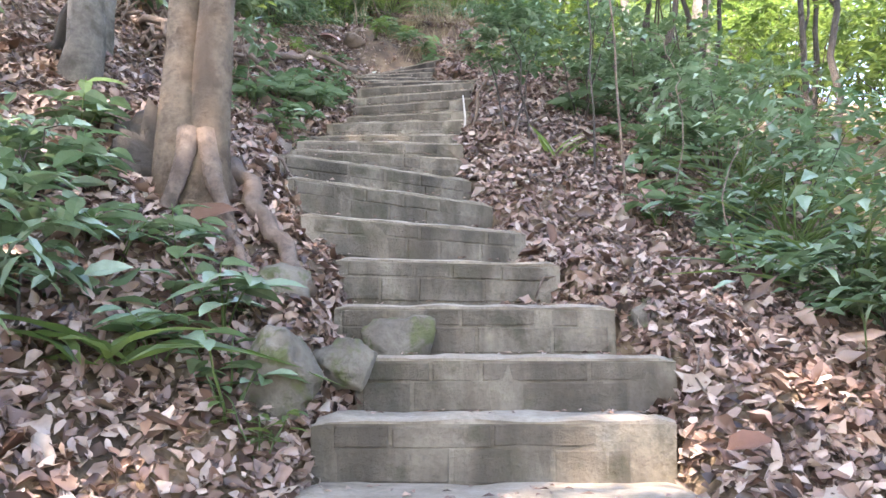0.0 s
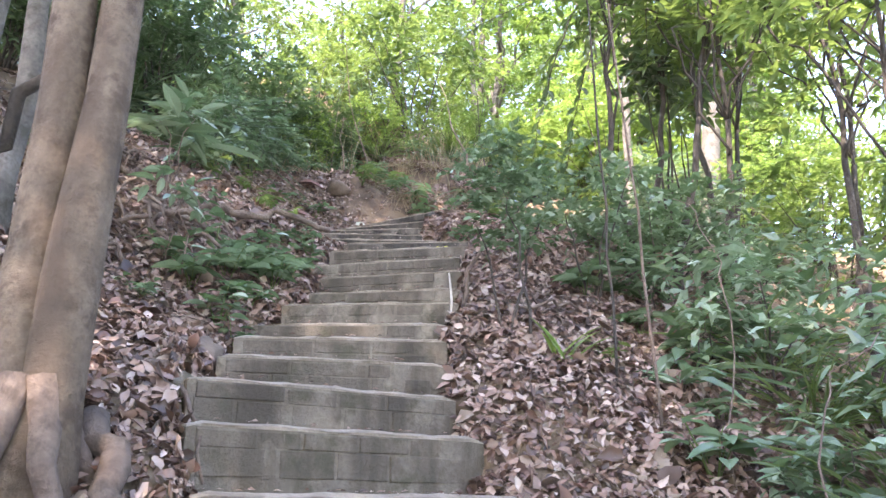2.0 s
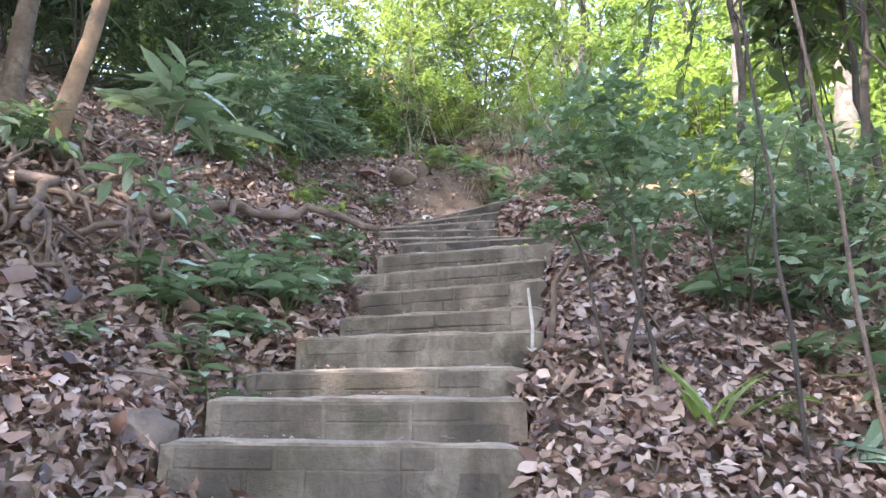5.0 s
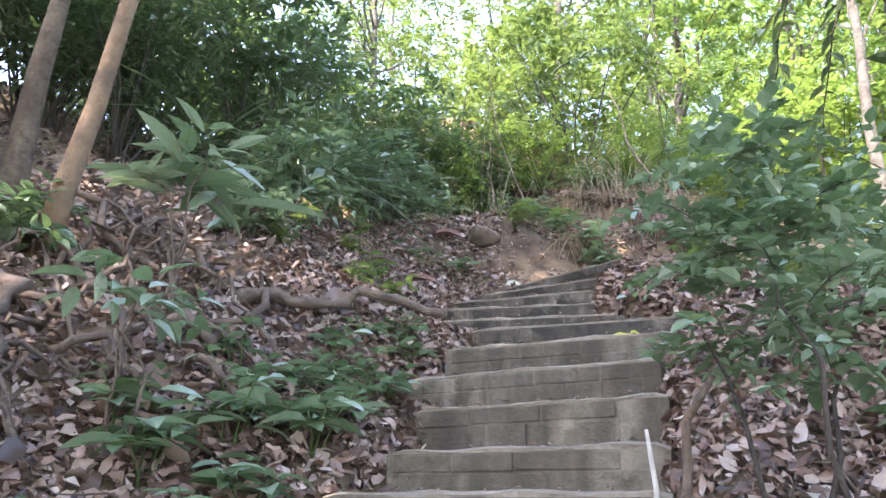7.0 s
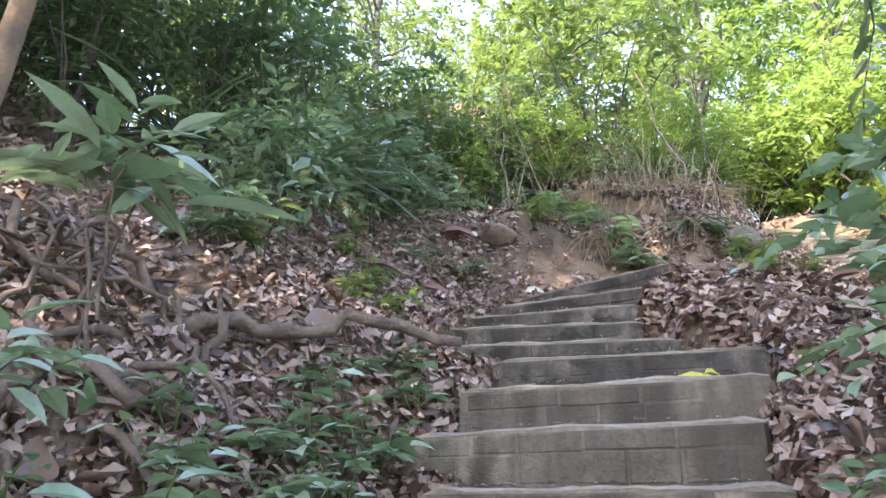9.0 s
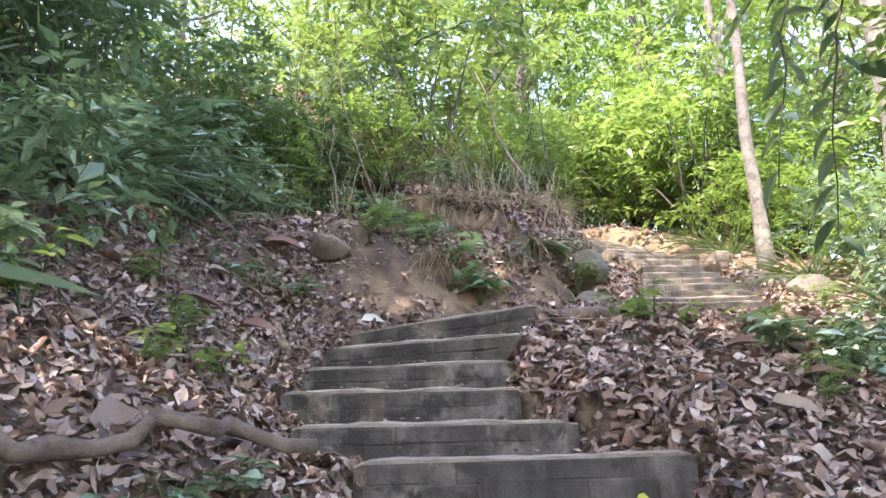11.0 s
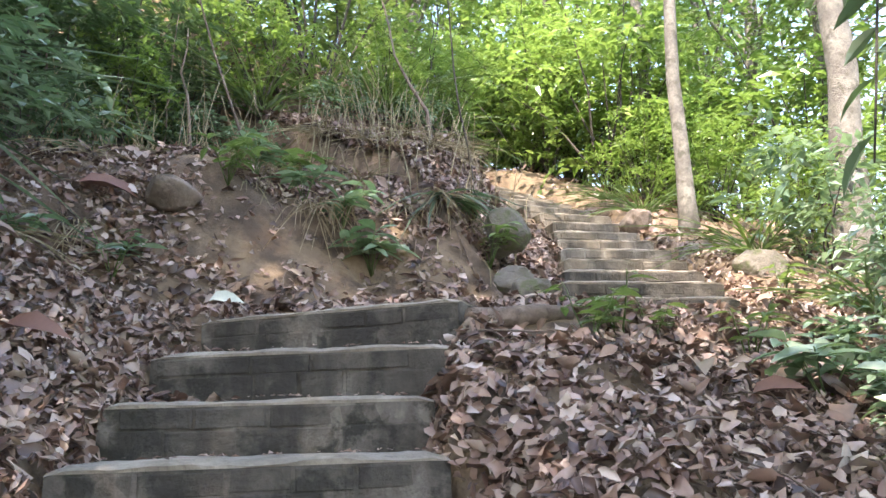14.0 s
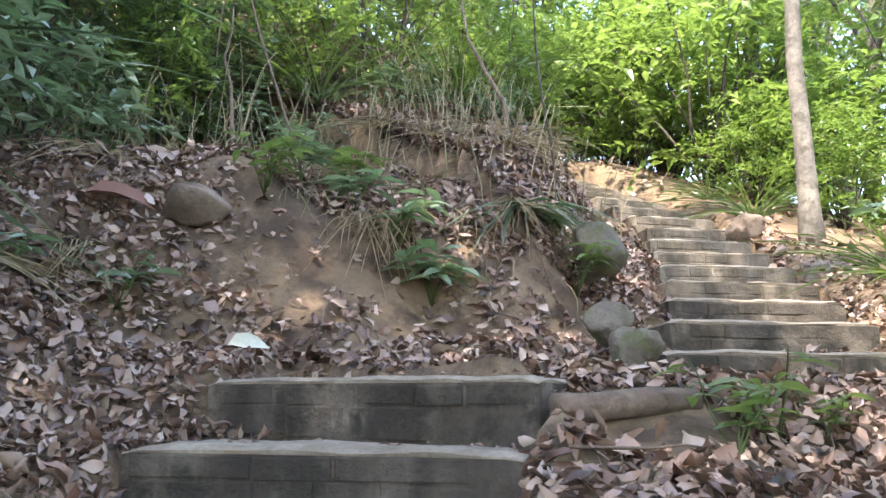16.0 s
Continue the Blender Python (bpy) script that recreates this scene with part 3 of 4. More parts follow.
B1_AT = [(4.4, 22.6), (0, 24), (11.5, 15.5), (9.4, 11.5), (8.6, 9), (9, 6.5), (7.4, 6.6), (6.8, 4.4), (8.6, 3.6), (3.4, 18), (3.0, 17.2), (5, 20.4), (3.6, 16.8), (5.6, 14.0), (6.4, 16), (2.2, 18.2), (4.8, 12.2), (7.2, 12.6), (5.8, 18.6), (0.6, 17.2), (3.2, 20.5), (8, 17), (-0.6, 20), (7.5, 22), (4.8, 10.2), (6.6, 8.8), (3.5, 15.2)]
# (-3, -1.2) to (3.6, 1.2): unseen bushes added to cut light on the risers
B2_AT = [(-7.4, 14.6), (-3, -1.2), (3.2, -1), (1.6, -4), (-1.6, -3.6), (-3.4, 1.2), (3.6, 1.2), (-1.6, 14.2), (-0.4, 13.2), (-4.8, 14), (-2.2, 16.2), (-0.2, 15.8), (4.4, 9.0), (4.6, 6.9), (5.2, 7.8), (-5.8, 11), (4.6, 5.0), (-3.6, 18), (-6.5, 16), (6.2, 5.4), (3.9, 2.6)]
B3_AT = [(-6.4, 11), (-7, 9), (-7.4, 6.2), (-8, 12), (-6, 13.4), (-5.4, 15), (-8.4, 8), (-2.7, 11.8), (-4.3, 8.8), (-3.2, 9.0), (-4.9, 7.4), (-5.6, 9.2), (-4.5, 11.8), (-5.2, 5.6), (-6.2, 7.0), (-4.6, 3.8), (-3.4, 13.4)]
for B, spots in ((B1, B1_AT), (B2, B2_AT), (B3, B3_AT)):
    copies(B, [put(x, y, 0, r0.uniform(0, 360), r0.uniform(0.75, 1.3)) for x, y in spots])

copies(B1, [put(x, y, 0, r0.uniform(0, 360), k) for x, y, k in ((-0.9, 12.7, 0.5), (0.3, 12.8, 0.45), (-2.0, 12.2, 0.5), (0.9, 13.3, 0.4))])

copies(B1, [put(x, y, 0, r0.uniform(0, 360), k) for x, y, k in ((3.5, 14.3, 0.5), (3.9, 13.5, 0.5), (3.0, 16.4, 0.6), (4.4, 14.6, 0.7), (2.2, 17.8, 0.8), (1.2, 18.0, 0.8), (3.3, 19.2, 0.9), (4.6, 16.8, 0.8), (0.2, 18.6, 0.9), (3.9, 12.1, 0.45), (1.6, 19.6, 1.0), (2.8, 21.4, 1.2), (5.8, 24, 1.3), (3.6, 24, 1.3), (7, 19.2, 1.2), (9, 24, 1.3))])
copies(B3, [put(x, y, 0, r0.uniform(0, 360), k) for x, y, k in ((-4.2, 7.7, 0.9), (-3.5, 7.7, 0.8), (-4.2, 6.5, 0.9), (-5.2, 8.4, 1.1), (-1.5, 12.75, 0.8), (-2.05, 12.8, 0.95), (-3.7, 5.6, 0.7), (-2.7, 13.6, 1.0))])

# unseen tall trees, added out of view so their crowns shade the steps
shade = "tall shade trees"
S1 = tree("shade_tree", "tall unseen forest tree added for its broad shading crown", (-5.2, 0.5, gz(-5.2, 0.5)), 13, 0.2, (1.4, 0.4), M_BARK, M_MID, 3.6, 84, 0.24, 0.6, shade, 7, 8, 0.9, 12)
copies(S1, [put(-1.6, -4.6, 0, 80, 1.1), put(2.8, -2.6, 0, 160, 1.05), put(-6.2, 3.8, 0, 20, 0.95), put(-4.5, 6.2, 0, 0, 0.95), put(-3.2, -1.2, 0, 300, 1.15)])


# ---- rocks, roots, logs ----
def rock(at, size, seed, material, label, turn=0):
    bm = bmesh.new()
    bmesh.ops.create_icosphere(bm, subdivisions=4, radius=1)
    for v in bm.verts:
        q = v.co * 1.1 + Vector((seed * 7.3, seed, 0))
        k = 1 + 0.35 * noise.noise(q) + 0.2 * noise.noise(q * 2.7) + 0.09 * noise.noise(q * 7) + 0.03 * noise.noise(q * 17)
        v.co *= k
        v.co = Vector((math.copysign(abs(v.co.x) ** 0.85, v.co.x), math.copysign(abs(v.co.y) ** 0.85, v.co.y), math.copysign(abs(v.co.z) ** 0.8, v.co.z)))
        v.co = Vector((v.co.x * size[0], v.co.y * size[1], v.co.z * size[2])) * 0.82
    for k in range(7):
        nn = Vector((math.sin(k * 2.4 + seed), math.cos(k * 2.4 + seed), 0.7 * math.sin(k * 1.7 + seed * 2))).normalized()
        for v in bm.verts:
            over = v.co.x / size[0] * nn.x + v.co.y / size[1] * nn.y + v.co.z / size[2] * nn.z - 0.62
            if over > 0:
                v.co -= Vector((nn.x * size[0], nn.y * size[1], nn.z * size[2])) * over * 0.85
    ob = part("rock", bm, material)
    ob.matrix_world = pose(*at, 0, 0, turn)
    return tagged(ob, label, "rock")


def limb(name, label, category, pts, radii, material, sides=9):
    v, f = tube(pts, radii, sides)
    ob = tri_mesh(name, v, f, material, None, True)
    return tagged(ob, label, category)


rock((-0.50, 2.42, 1.50), (0.16, 0.14, 0.17), 1, M_ROCK, "grey angular rock half buried beside the steps")
rock((-0.32, 2.62, 1.52), (0.13, 0.10, 0.10), 8, M_ROCK, "small grey rock wedged beside the steps")
rock((-0.17, 3.05, 1.62), (0.2, 0.08, 0.12), 2, M_ROCK, "flat grey rock built into the step's end")
rock((-0.60, 2.95, 1.80), (0.15, 0.14, 0.13), 3, M_ROCK, "mossy grey rock beside the steps")
rock((-0.85, 2.98, 1.86), (0.11, 0.11, 0.10), 4, M_ROCK, "mossy rounded rock in the leaf litter")
rock((0.83, 3.12, 1.70), (0.12, 0.12, 0.10), 5, M_ROCK, "grey rock at the edge of the steps")
rock((-1.10, 4.75, 2.86), (0.2, 0.16, 0.14), 6, M_ROCKT, "brown rock beside the steps")
rock((-1.28, 5.15, 3.05), (0.2, 0.16, 0.14), 7, M_ROCKT, "rounded brown rock on the bank")
rock((-0.98, 4.25, 2.6), (0.16, 0.2, 0.13), 12, M_ROCK, "grey rock beside the steps")
rock((-1.28, 10.55, 6.19), (0.22, 0.16, 0.12), 9, M_ROCKT, "smooth tan boulder jutting from the cut bank", 20)
rock((0.62, 9.72, 5.44), (0.13, 0.12, 0.11), 10, M_ROCK, "grey rounded rock on the trodden landing")
rock((0.68, 10.25, 5.60), (0.14, 0.13, 0.12), 13, M_ROCK, "grey rock at the foot of the bank")
rock((0.86, 11.0, 6.1), (0.2, 0.18, 0.2), 14, M_ROCK, "large mossy rock on the bank beside the steps")
rock((2.75, 11.9, 6.1), (0.26, 0.22, 0.18), 15, M_ROCK, "grey rock beside the steps")
rock((2.6, 10.8, 5.78), (0.22, 0.2, 0.2), 16, M_ROCK, "mossy grey rock beside the steps")
rock((2.75, 13.1, 6.75), (0.2, 0.2, 0.15), 17, M_ROCKT, "pale brown rock beside the steps")

limb("log", "short brown log lying on the leaf litter", "log", [(0.13, 8.95, 5.22), (0.25, 8.97, 5.22), (0.42, 9.0, 5.24), (0.58, 9.04, 5.245)], [0.04, 0.044, 0.042, 0.034], M_ROOT, 12)
limb("tree_root", "thick bare tree root crossing the leafy bank", "root", curve_pts((-2.0, 6.5, 4.33), (-0.85, 7.25, 4.42), 16, (0, 0, 0.05), 0.025), np.linspace(0.038, 0.024, 16) * rng.uniform(0.8, 1.2, 16), M_ROOT, 12)
def hugging(a, b, n=12, wob=0.03, lift=0.0):
    p = curve_pts((*a, 0), (*b, 0), n, (0.05, 0, 0), wob)
    p[:, 2] = ground_z(p[:, 0], p[:, 1]) + lift
    return p


limb("tree_root", "bare tree root snaking down beside the steps", "root", hugging((-0.98, 3.5), (-0.50, 2.92), 14, 0.02, 0.07), np.linspace(0.05, 0.03, 14), M_ROOT)
limb("tree_root", "bare tree root lying on the leaf litter", "root", hugging((-0.98, 3.25), (-0.72, 2.7), 10, 0.015, 0.05), np.linspace(0.034, 0.016, 10), M_ROOT)
limb("tree_root", "bare tree root lying on the leaf litter", "root", hugging((-1.1, 3.7), (-1.0, 4.5), 10, 0.02, 0.02), np.linspace(0.03, 0.015, 10), M_ROOT)
limb("tree_root", "thin bare root over the leaf litter", "root", curve_pts((-2.7, 6.2, 4.5), (-1.5, 6.0, 3.98), 10, (0, 0, 0.05), 0.03), np.linspace(0.04, 0.02, 10), M_ROOT)
limb("tree_root", "thin bare root over the leaf litter", "root", curve_pts((-2.5, 5.8, 4.25), (-1.9, 5.2, 3.75), 10, (0.1, 0, 0.05), 0.03), np.linspace(0.035, 0.015, 10), M_ROOT)
limb("branch", "fallen brown branch on the leaf litter", "branch", curve_pts((0.35, 5.3, 3.12), (0.95, 5.7, 3.36), 9, (0, 0, 0.08), 0.02), np.linspace(0.014, 0.008, 9), M_ROOT, 6)
limb("stick", "short bare white stick standing beside the steps", "stick", [(0.16, 5.62, 3.25), (0.165, 5.62, 3.4), (0.15, 5.61, 3.56)], [0.008, 0.008, 0.006], M_WHITE, 6)
limb("stick", "thin dry twig leaning on the step's end", "stick", curve_pts((-0.88, 3.98, 2.62), (-0.68, 3.72, 2.26), 6, (0, 0, 0.04), 0.01), np.linspace(0.010, 0.006, 6), M_ROOT, 5)

limb("pole_stem", "thin pale sapling stem standing in the leaf litter", "stem", curve_pts((1.12, 4.66, gz(1.12, 4.66) - 0.05), (0.98, 4.75, 5.6), 12, (0.02, 0, 0), 0.008), np.linspace(0.008, 0.005, 12), M_ROOT, 6)
limb("pole_stem", "thin dark sapling stem standing in the leaf litter", "stem", curve_pts((1.0, 5.0, gz(1.0, 5.0) - 0.05), (0.95, 5.1, 5.6), 12, (0.03, 0, 0), 0.01), np.linspace(0.008, 0.005, 12), M_BARKD, 6)
limb("vine", "thin bare vine hanging over the undergrowth", "vine", curve_pts((1.35, 3.5, gz(1.35, 3.5)), (1.75, 3.9, gz(1.75, 3.9) + 0.9), 12, (-0.15, 0, 0.1), 0.012), np.linspace(0.005, 0.003, 12), M_ROOT, 5)
limb("vine", "thin bare vine hanging over the undergrowth", "vine", curve_pts((1.3, 4.3, gz(1.3, 4.3)), (1.5, 5.4, gz(1.5, 5.4) + 1.0), 12, (0.15, 0, 0.25), 0.03), np.linspace(0.005, 0.003, 12), M_ROOT, 5)
for k in range(44):
    x, y = -1.6 - rng.uniform(0, 1.1), 5.3 + rng.uniform(0, 1.5)
    a = rng.uniform(0, 6.28)
    x2, y2 = x + 0.5 * math.cos(a), y + 0.4 * math.sin(a)
    limb("tree_root", "thin bare root looping over the leafy bank", "root", curve_pts((x, y, gz(x, y)), (x2, y2, gz(x2, y2)), 9, (0, 0, rng.uniform(0.08, 0.22)), 0.025), np.linspace(rng.uniform(0.012, 0.026), 0.007, 9), M_ROOT, 6)


# ---- trees near the steps ----
def twin_tree():
    th = empty("twin_tree", (-1.08, 3.3, gz(-1.08, 3.3)), "twin-trunked tree with smooth pale brown bark", "tree")
    a = curve_pts((-0.05, 0.02, -0.2), (-0.42, 0.4, 7.0), 16, (0.02, 0, 0), 0.012)
    b = curve_pts((0.04, -0.02, -0.2), (0.02, 0.6, 7.2), 16, (-0.02, 0, 0), 0.012)
    t = np.linspace(0, 1, 16)
    for line, r in ((a, 0.088), (b, 0.083)):
        v, f = tube(line, r * (1 - 0.55 * t) * (1 + 0.75 * np.exp(-t * 18)), 14, 0.025)
        tri_mesh("trunk", v, f, M_BARK, th, True)
    ch = []
    for k in range(5):
        an = k * 1.25 - 1.9
        ch.append(tube(curve_pts((0.05 * math.cos(an), 0.05 * math.sin(an), 0.32), (0.34 * math.cos(an), 0.3 * math.sin(an), -0.14 + 0.14 * math.sin(an)), 7, (0, 0, -0.07), 0.01), np.linspace(0.05, 0.012, 7), 8))
    for v, f in ch:
        tri_mesh("root", v, f, M_ROOT, th, True)
    bm = bmesh.new()
    bmesh.ops.create_icosphere(bm, subdivisions=4, radius=1)
    for p in bm.verts:
        q = p.co * 1.6
        k = 1 + 0.5 * noise.noise(q) + 0.35 * noise.noise(q * 3) + 0.2 * noise.noise(q * 8)
        p.co = Vector((p.co.x * 0.17 * k - 0.2, p.co.y * 0.17 * k + 0.12, p.co.z * 0.3 * k + 0.16))
    part("root_mass", bm, M_BARKD, th, "dark rotten root mass")
    c = ball_points(60, (2.2, 2.2, 1.6), 1) + np.array([0.4, 0.4, 7.6])
    (v, f), (cc, w, tl) = sprays(c, 7, 0.7, 8, 0.17)
    tri_mesh("crown", v, f, M_MID, th)
    v, f = merge([tube(curve_pts(a[-1] if k % 2 else b[-1], c[k], 6, (0, 0, 0.2), 0.05), np.linspace(0.035, 0.008, 6), 5) for k in range(14)])
    tri_mesh("limb", v, f, M_BARK, th, True)


twin_tree()
slim = "slim trees beside the steps"
def slim_tree(x, y, h, r, lean, bark, label, leafmat=None, at_z=None):
    return tree("slim_tree", label, (x, y, gz(x, y)), h, r, lean, bark, leafmat or M_MID, 1.3, 30, 0.13, 0.55, slim, 6, 7, 0.5, 6)

slim_tree(-2.54, 6.15, 6.5, 0.05, (1.6, 0.3), M_BARKR, "slim leaning tree with reddish brown bark")
slim_tree(-2.98, 6.3, 6.5, 0.06, (0.55, 0.1), M_BARK, "slim tree with pale brown bark on the bank")
slim_tree(-2.3, 4.9, 7.0, 0.07, (0.5, 0.3), M_BARKG, "slim tree with greyish bark behind the twin trunk")
slim_tree(-2.0, 4.0, 7.0, 0.09, (-0.2, 0.2), M_BARKG, "slim grey-barked tree on the bank")
slim_tree(3.15, 12.75, 8.0, 0.08, (0.6, 0.2), M_BARKG, "slim tree with pale mottled bark beside the upper steps")
slim_tree(4.0, 11.6, 9.0, 0.15, (0.8, 0.2), M_BARKG, "stout pale-barked tree beside the steps")
slim_tree(4.3, 15.5, 8.0, 0.11, (-0.1, 0.2), M_BARKG, "pale-barked tree beyond the upper steps")
slim_tree(0.9, 18.5, 9.0, 0.09, (0.1, 0.0), M_BARKG, "thin pale trunk on the slope above the bank", M_BRIGHT)
for (x, y, lx, ly) in ((1.70, 6.95, 0.15, 0.1), (1.85, 6.85, 0.75, 0.2), (1.95, 7.9, 0.3, 0.1), (2.6, 7.6, -0.1, 0.2), (2.3, 6.9, 0.2, 0.1), (2.9, 8.4, 0.4, 0.1), (3.0, 6.2, 0.1, 0.1), (2.7, 5.2, 0.2, 0.0), (3.3, 7.0, 0.2, 0.0)):
    tree("sapling", "thin dark-stemmed sapling in the undergrowth", (x, y, gz(x, y)), 3.8, 0.034, (lx, ly), M_BARKD, M_MID, 0.9, 22, 0.12, 0.55, "dark saplings", 5, 7, 0.4, 8)
limb("branch", "dark bare branch hanging beside the twin trunk", "branch", curve_pts((-2.4, 4.3, 3.3), (-1.5, 4.1, 4.6), 9, (0, 0, -0.15), 0.03), np.linspace(0.04, 0.03, 9), M_BARKD)


# ---- undergrowth along the steps ----
def herb(label, at, n, L, material, ratio=0.42, height=0.25, name="herb", group="herbs beside the steps", droop=0.35):
    """A low plant: several stalks, each with a whorl of broad leaves."""
    th = empty(name, at, label, "plant", group)
    lv, st = [], []
    for k in range(n):
        a = rng.uniform(0, 6.28)
        h = height * rng.uniform(0.5, 1.15)
        tip = np.array([math.cos(a) * h * 0.55, math.sin(a) * h * 0.55, h])
        line = curve_pts((0, 0, -0.05), tip, 5, (0, 0, h * 0.15), 0.004)
        st.append(tube(line, np.linspace(0.004, 0.002, 5), 4))
        m = int(rng.integers(4, 7))
        aa = np.linspace(0, 6.28, m, endpoint=False) + rng.uniform(0, 1)
        D = np.stack([np.cos(aa), np.sin(aa), rng.uniform(0.0, 0.5, m)], 1)
        P = line[-1] - np.array([0, 0, 1]) * rng.uniform(0, h * 0.4, (m, 1))
        LL = L * rng.uniform(0.7, 1.2, m)
        lv.append(leaves(P, D, LL, LL * ratio, (0, 0, 1), droop, 0.12, True, 0.2))
    v, f = merge(lv)
    tri_mesh("foliage", v, f, material, th)
    v, f = merge(st)
    tagged(tri_mesh("stalk", v, f, M_MID, th, True), kind="stuff")
    return th


def blades(label, at, n, L, W, material, name="grass_tuft", group="grass tufts", droop=0.6, up=1.0, out=1.0):
    th_at = at
    a = rng.uniform(0, 6.28, n)
    D = np.stack([np.cos(a) * out, np.sin(a) * out, up * rng.uniform(0.4, 1.3, n)], 1)
    P = np.stack([rng.normal(0, 0.04, n), rng.normal(0, 0.04, n), np.full(n, -0.02)], 1)
    LL = L * rng.uniform(0.6, 1.2, n)
    v, f = leaves(P, D, LL, W, (0, 0, 1), droop * rng.uniform(0.5, 1.5, n), 0.2, True, 0.2)
    ob = tri_mesh(name, v, f, material)
    ob.location = th_at
    return tagged(ob, label, "grass", group)


def on(x, y, dz=0.0):
    return (x, y, gz(x, y) + dz)


H1 = herb("low herb with broad bluish-green leaves", on(-1.05, 5.55), 6, 0.12, M_GREY, 0.5, 0.2)
H2 = herb("low herb with small dark green leaves", on(-1.1, 6.1), 6, 0.095, M_GREY, 0.52, 0.17)
H3 = herb("leafy seedling with fresh green leaves", on(0.95, 7.6), 5, 0.08, M_MID, 0.4, 0.2)
r1 = random.Random(5)
H1_AT = [(-1.25, 5.75), (-1.0, 5.9), (-1.4, 5.5), (-0.85, 2.35), (-1.1, 2.6), (-1.3, 2.2), (-0.95, 2.75), (-1.4, 2.9), (-1.2, 6.3), (1.25, 4.4), (1.45, 4.8), (1.3, 5.6), (1.1, 6.4), (1.4, 7.2), (-1.35, 1.9), (1.25, 8.4), (-0.72, 2.55), (-1.6, 3.3), (1.5, 3.6), (1.05, 6.0), (1.7, 6.0)]
H2_AT = [(-0.95, 6.25), (-1.05, 6.4), (-1.2, 6.55), (-0.98, 6.6), (-1.1, 6.75), (-1.3, 6.8), (-0.95, 6.95), (-1.05, 7.1), (-1.2, 7.0), (-1.15, 5.3), (-1.35, 5.95), (-1.5, 6.2), (-1.5, 5.0), (-0.62, 2.3), (-1.0, 5.2), (-1.6, 5.6)]
H3_AT = [(1.2, 7.9), (0.75, 8.9), (0.55, 8.75), (1.35, 9.0), (-1.7, 8.3), (-1.6, 7.7), (-2.0, 8.9), (-1.4, 7.95), (0.95, 10.2), (-0.5, 2.2), (0.9, 8.95), (-1.9, 7.4), (1.0, 5.2), (2.4, 10.3), (2.5, 9.9), (-2.2, 9.6)]
for H, spots in ((H1, H1_AT), (H2, H2_AT), (H3, H3_AT)):
    copies(H, [put(x, y, 0, r1.uniform(0, 360), r1.uniform(0.8, 1.35)) for x, y in spots])
for x, y, n, L, m in ((-0.10, 10.72, 7, 0.21, M_GREY), (-0.28, 10.85, 6, 0.19, M_GREY), (-0.52, 10.95, 6, 0.15, M_GREY), (-0.6, 11.3, 6, 0.15, M_MID), (-0.98, 10.72, 7, 0.13, M_MID), (-0.85, 11.1, 7, 0.13, M_GREY), (-1.5, 10.2, 6, 0.12, M_GREY), (0.7, 10.9, 6, 0.11, M_MID), (-1.9, 10.0, 6, 0.12, M_GREY)):
    herb("bank plant with drooping broad green leaves", (x, y, gz(x, y) + 0.04), n, L, m, 0.38, 0.26, "bank_plant", "plants on the bank", 0.45)
blades("dark green fern hanging from the bank's edge", on(0.48, 11.2, 0.06), 46, 0.44, 0.035, M_DARK, "fern", "ferns", 0.9, 0.4)
blades("green strap-leaved plant at the foot of the slope", on(-0.92, 2.2, 0.1), 16, 0.42, 0.05, M_MID, "strap_plant", "strap-leaved plants", 0.8, 0.9)
blades("green strap-leaved plant beside the steps", on(0.75, 5.15, 0.0), 9, 0.3, 0.04, M_BRIGHT, "strap_plant", "strap-leaved plants", 0.4, 2.0)
blades("long-leaved plant arching over the slope", on(1.35, 5.0, 0.12), 16, 0.5, 0.06, M_GREY, "strap_plant", "strap-leaved plants", 0.6, 0.6)
G1 = blades("dry straw-coloured grass tuft on the bank's edge", on(-0.3, 11.75), 70, 0.3, 0.007, M_STRAW, droop=0.9, up=0.7)
copies(G1, [put(x, y, 0, r1.uniform(0, 360), r1.uniform(0.7, 1.3)) for x, y in ((-0.6, 11.7), (-0.1, 11.5), (0.1, 11.7), (-0.9, 11.9), (-0.4, 12.0), (0.3, 11.9), (-1.3, 11.8), (-1.6, 11.6), (0.0, 12.2), (-0.75, 12.3), (0.55, 12.2), (0.8, 12.6), (-1.0, 11.4), (-0.2, 11.3), (1.0, 13.4), (-1.9, 12.2), (-0.5, 11.45), (0.25, 11.5), (-0.8, 11.5), (0.45, 11.75), (-1.2, 11.5), (-0.05, 11.95), (-0.65, 12.05), (0.2, 12.1), (0.7, 12.3), (-1.5, 12.0))])
G2 = blades("tall green grass tuft on the slope", on(1.9, 4.2), 60, 0.7, 0.012, M_MID, droop=0.7, up=1.4)
copies(G2, [put(x, y, 0, r1.uniform(0, 360), r1.uniform(0.7, 1.3)) for x, y in ((2.2, 4.6), (2.0, 5.0), (2.5, 4.0), (1.8, 3.4), (2.3, 3.2), (2.6, 5.4), (2.1, 5.7), (-0.9, 12.6), (-1.8, 12.6), (0.2, 12.8), (0.7, 13.2), (-0.4, 13.0), (1.2, 15.6), (3.1, 13.6), (3.0, 14.3), (2.9, 11.3), (2.7, 9.8))])

SH = "shrubs beside the steps"
shrub("shrub", "broad-leaved shrub with large pale green leaves", "shrub", on(-1.85, 6.2), 1.0, 0.26, 5, 0.22, M_GREY, 3, 4, 0.24, 0.3, 1, M_ROOT, True, SH, 0.12, 0.5)
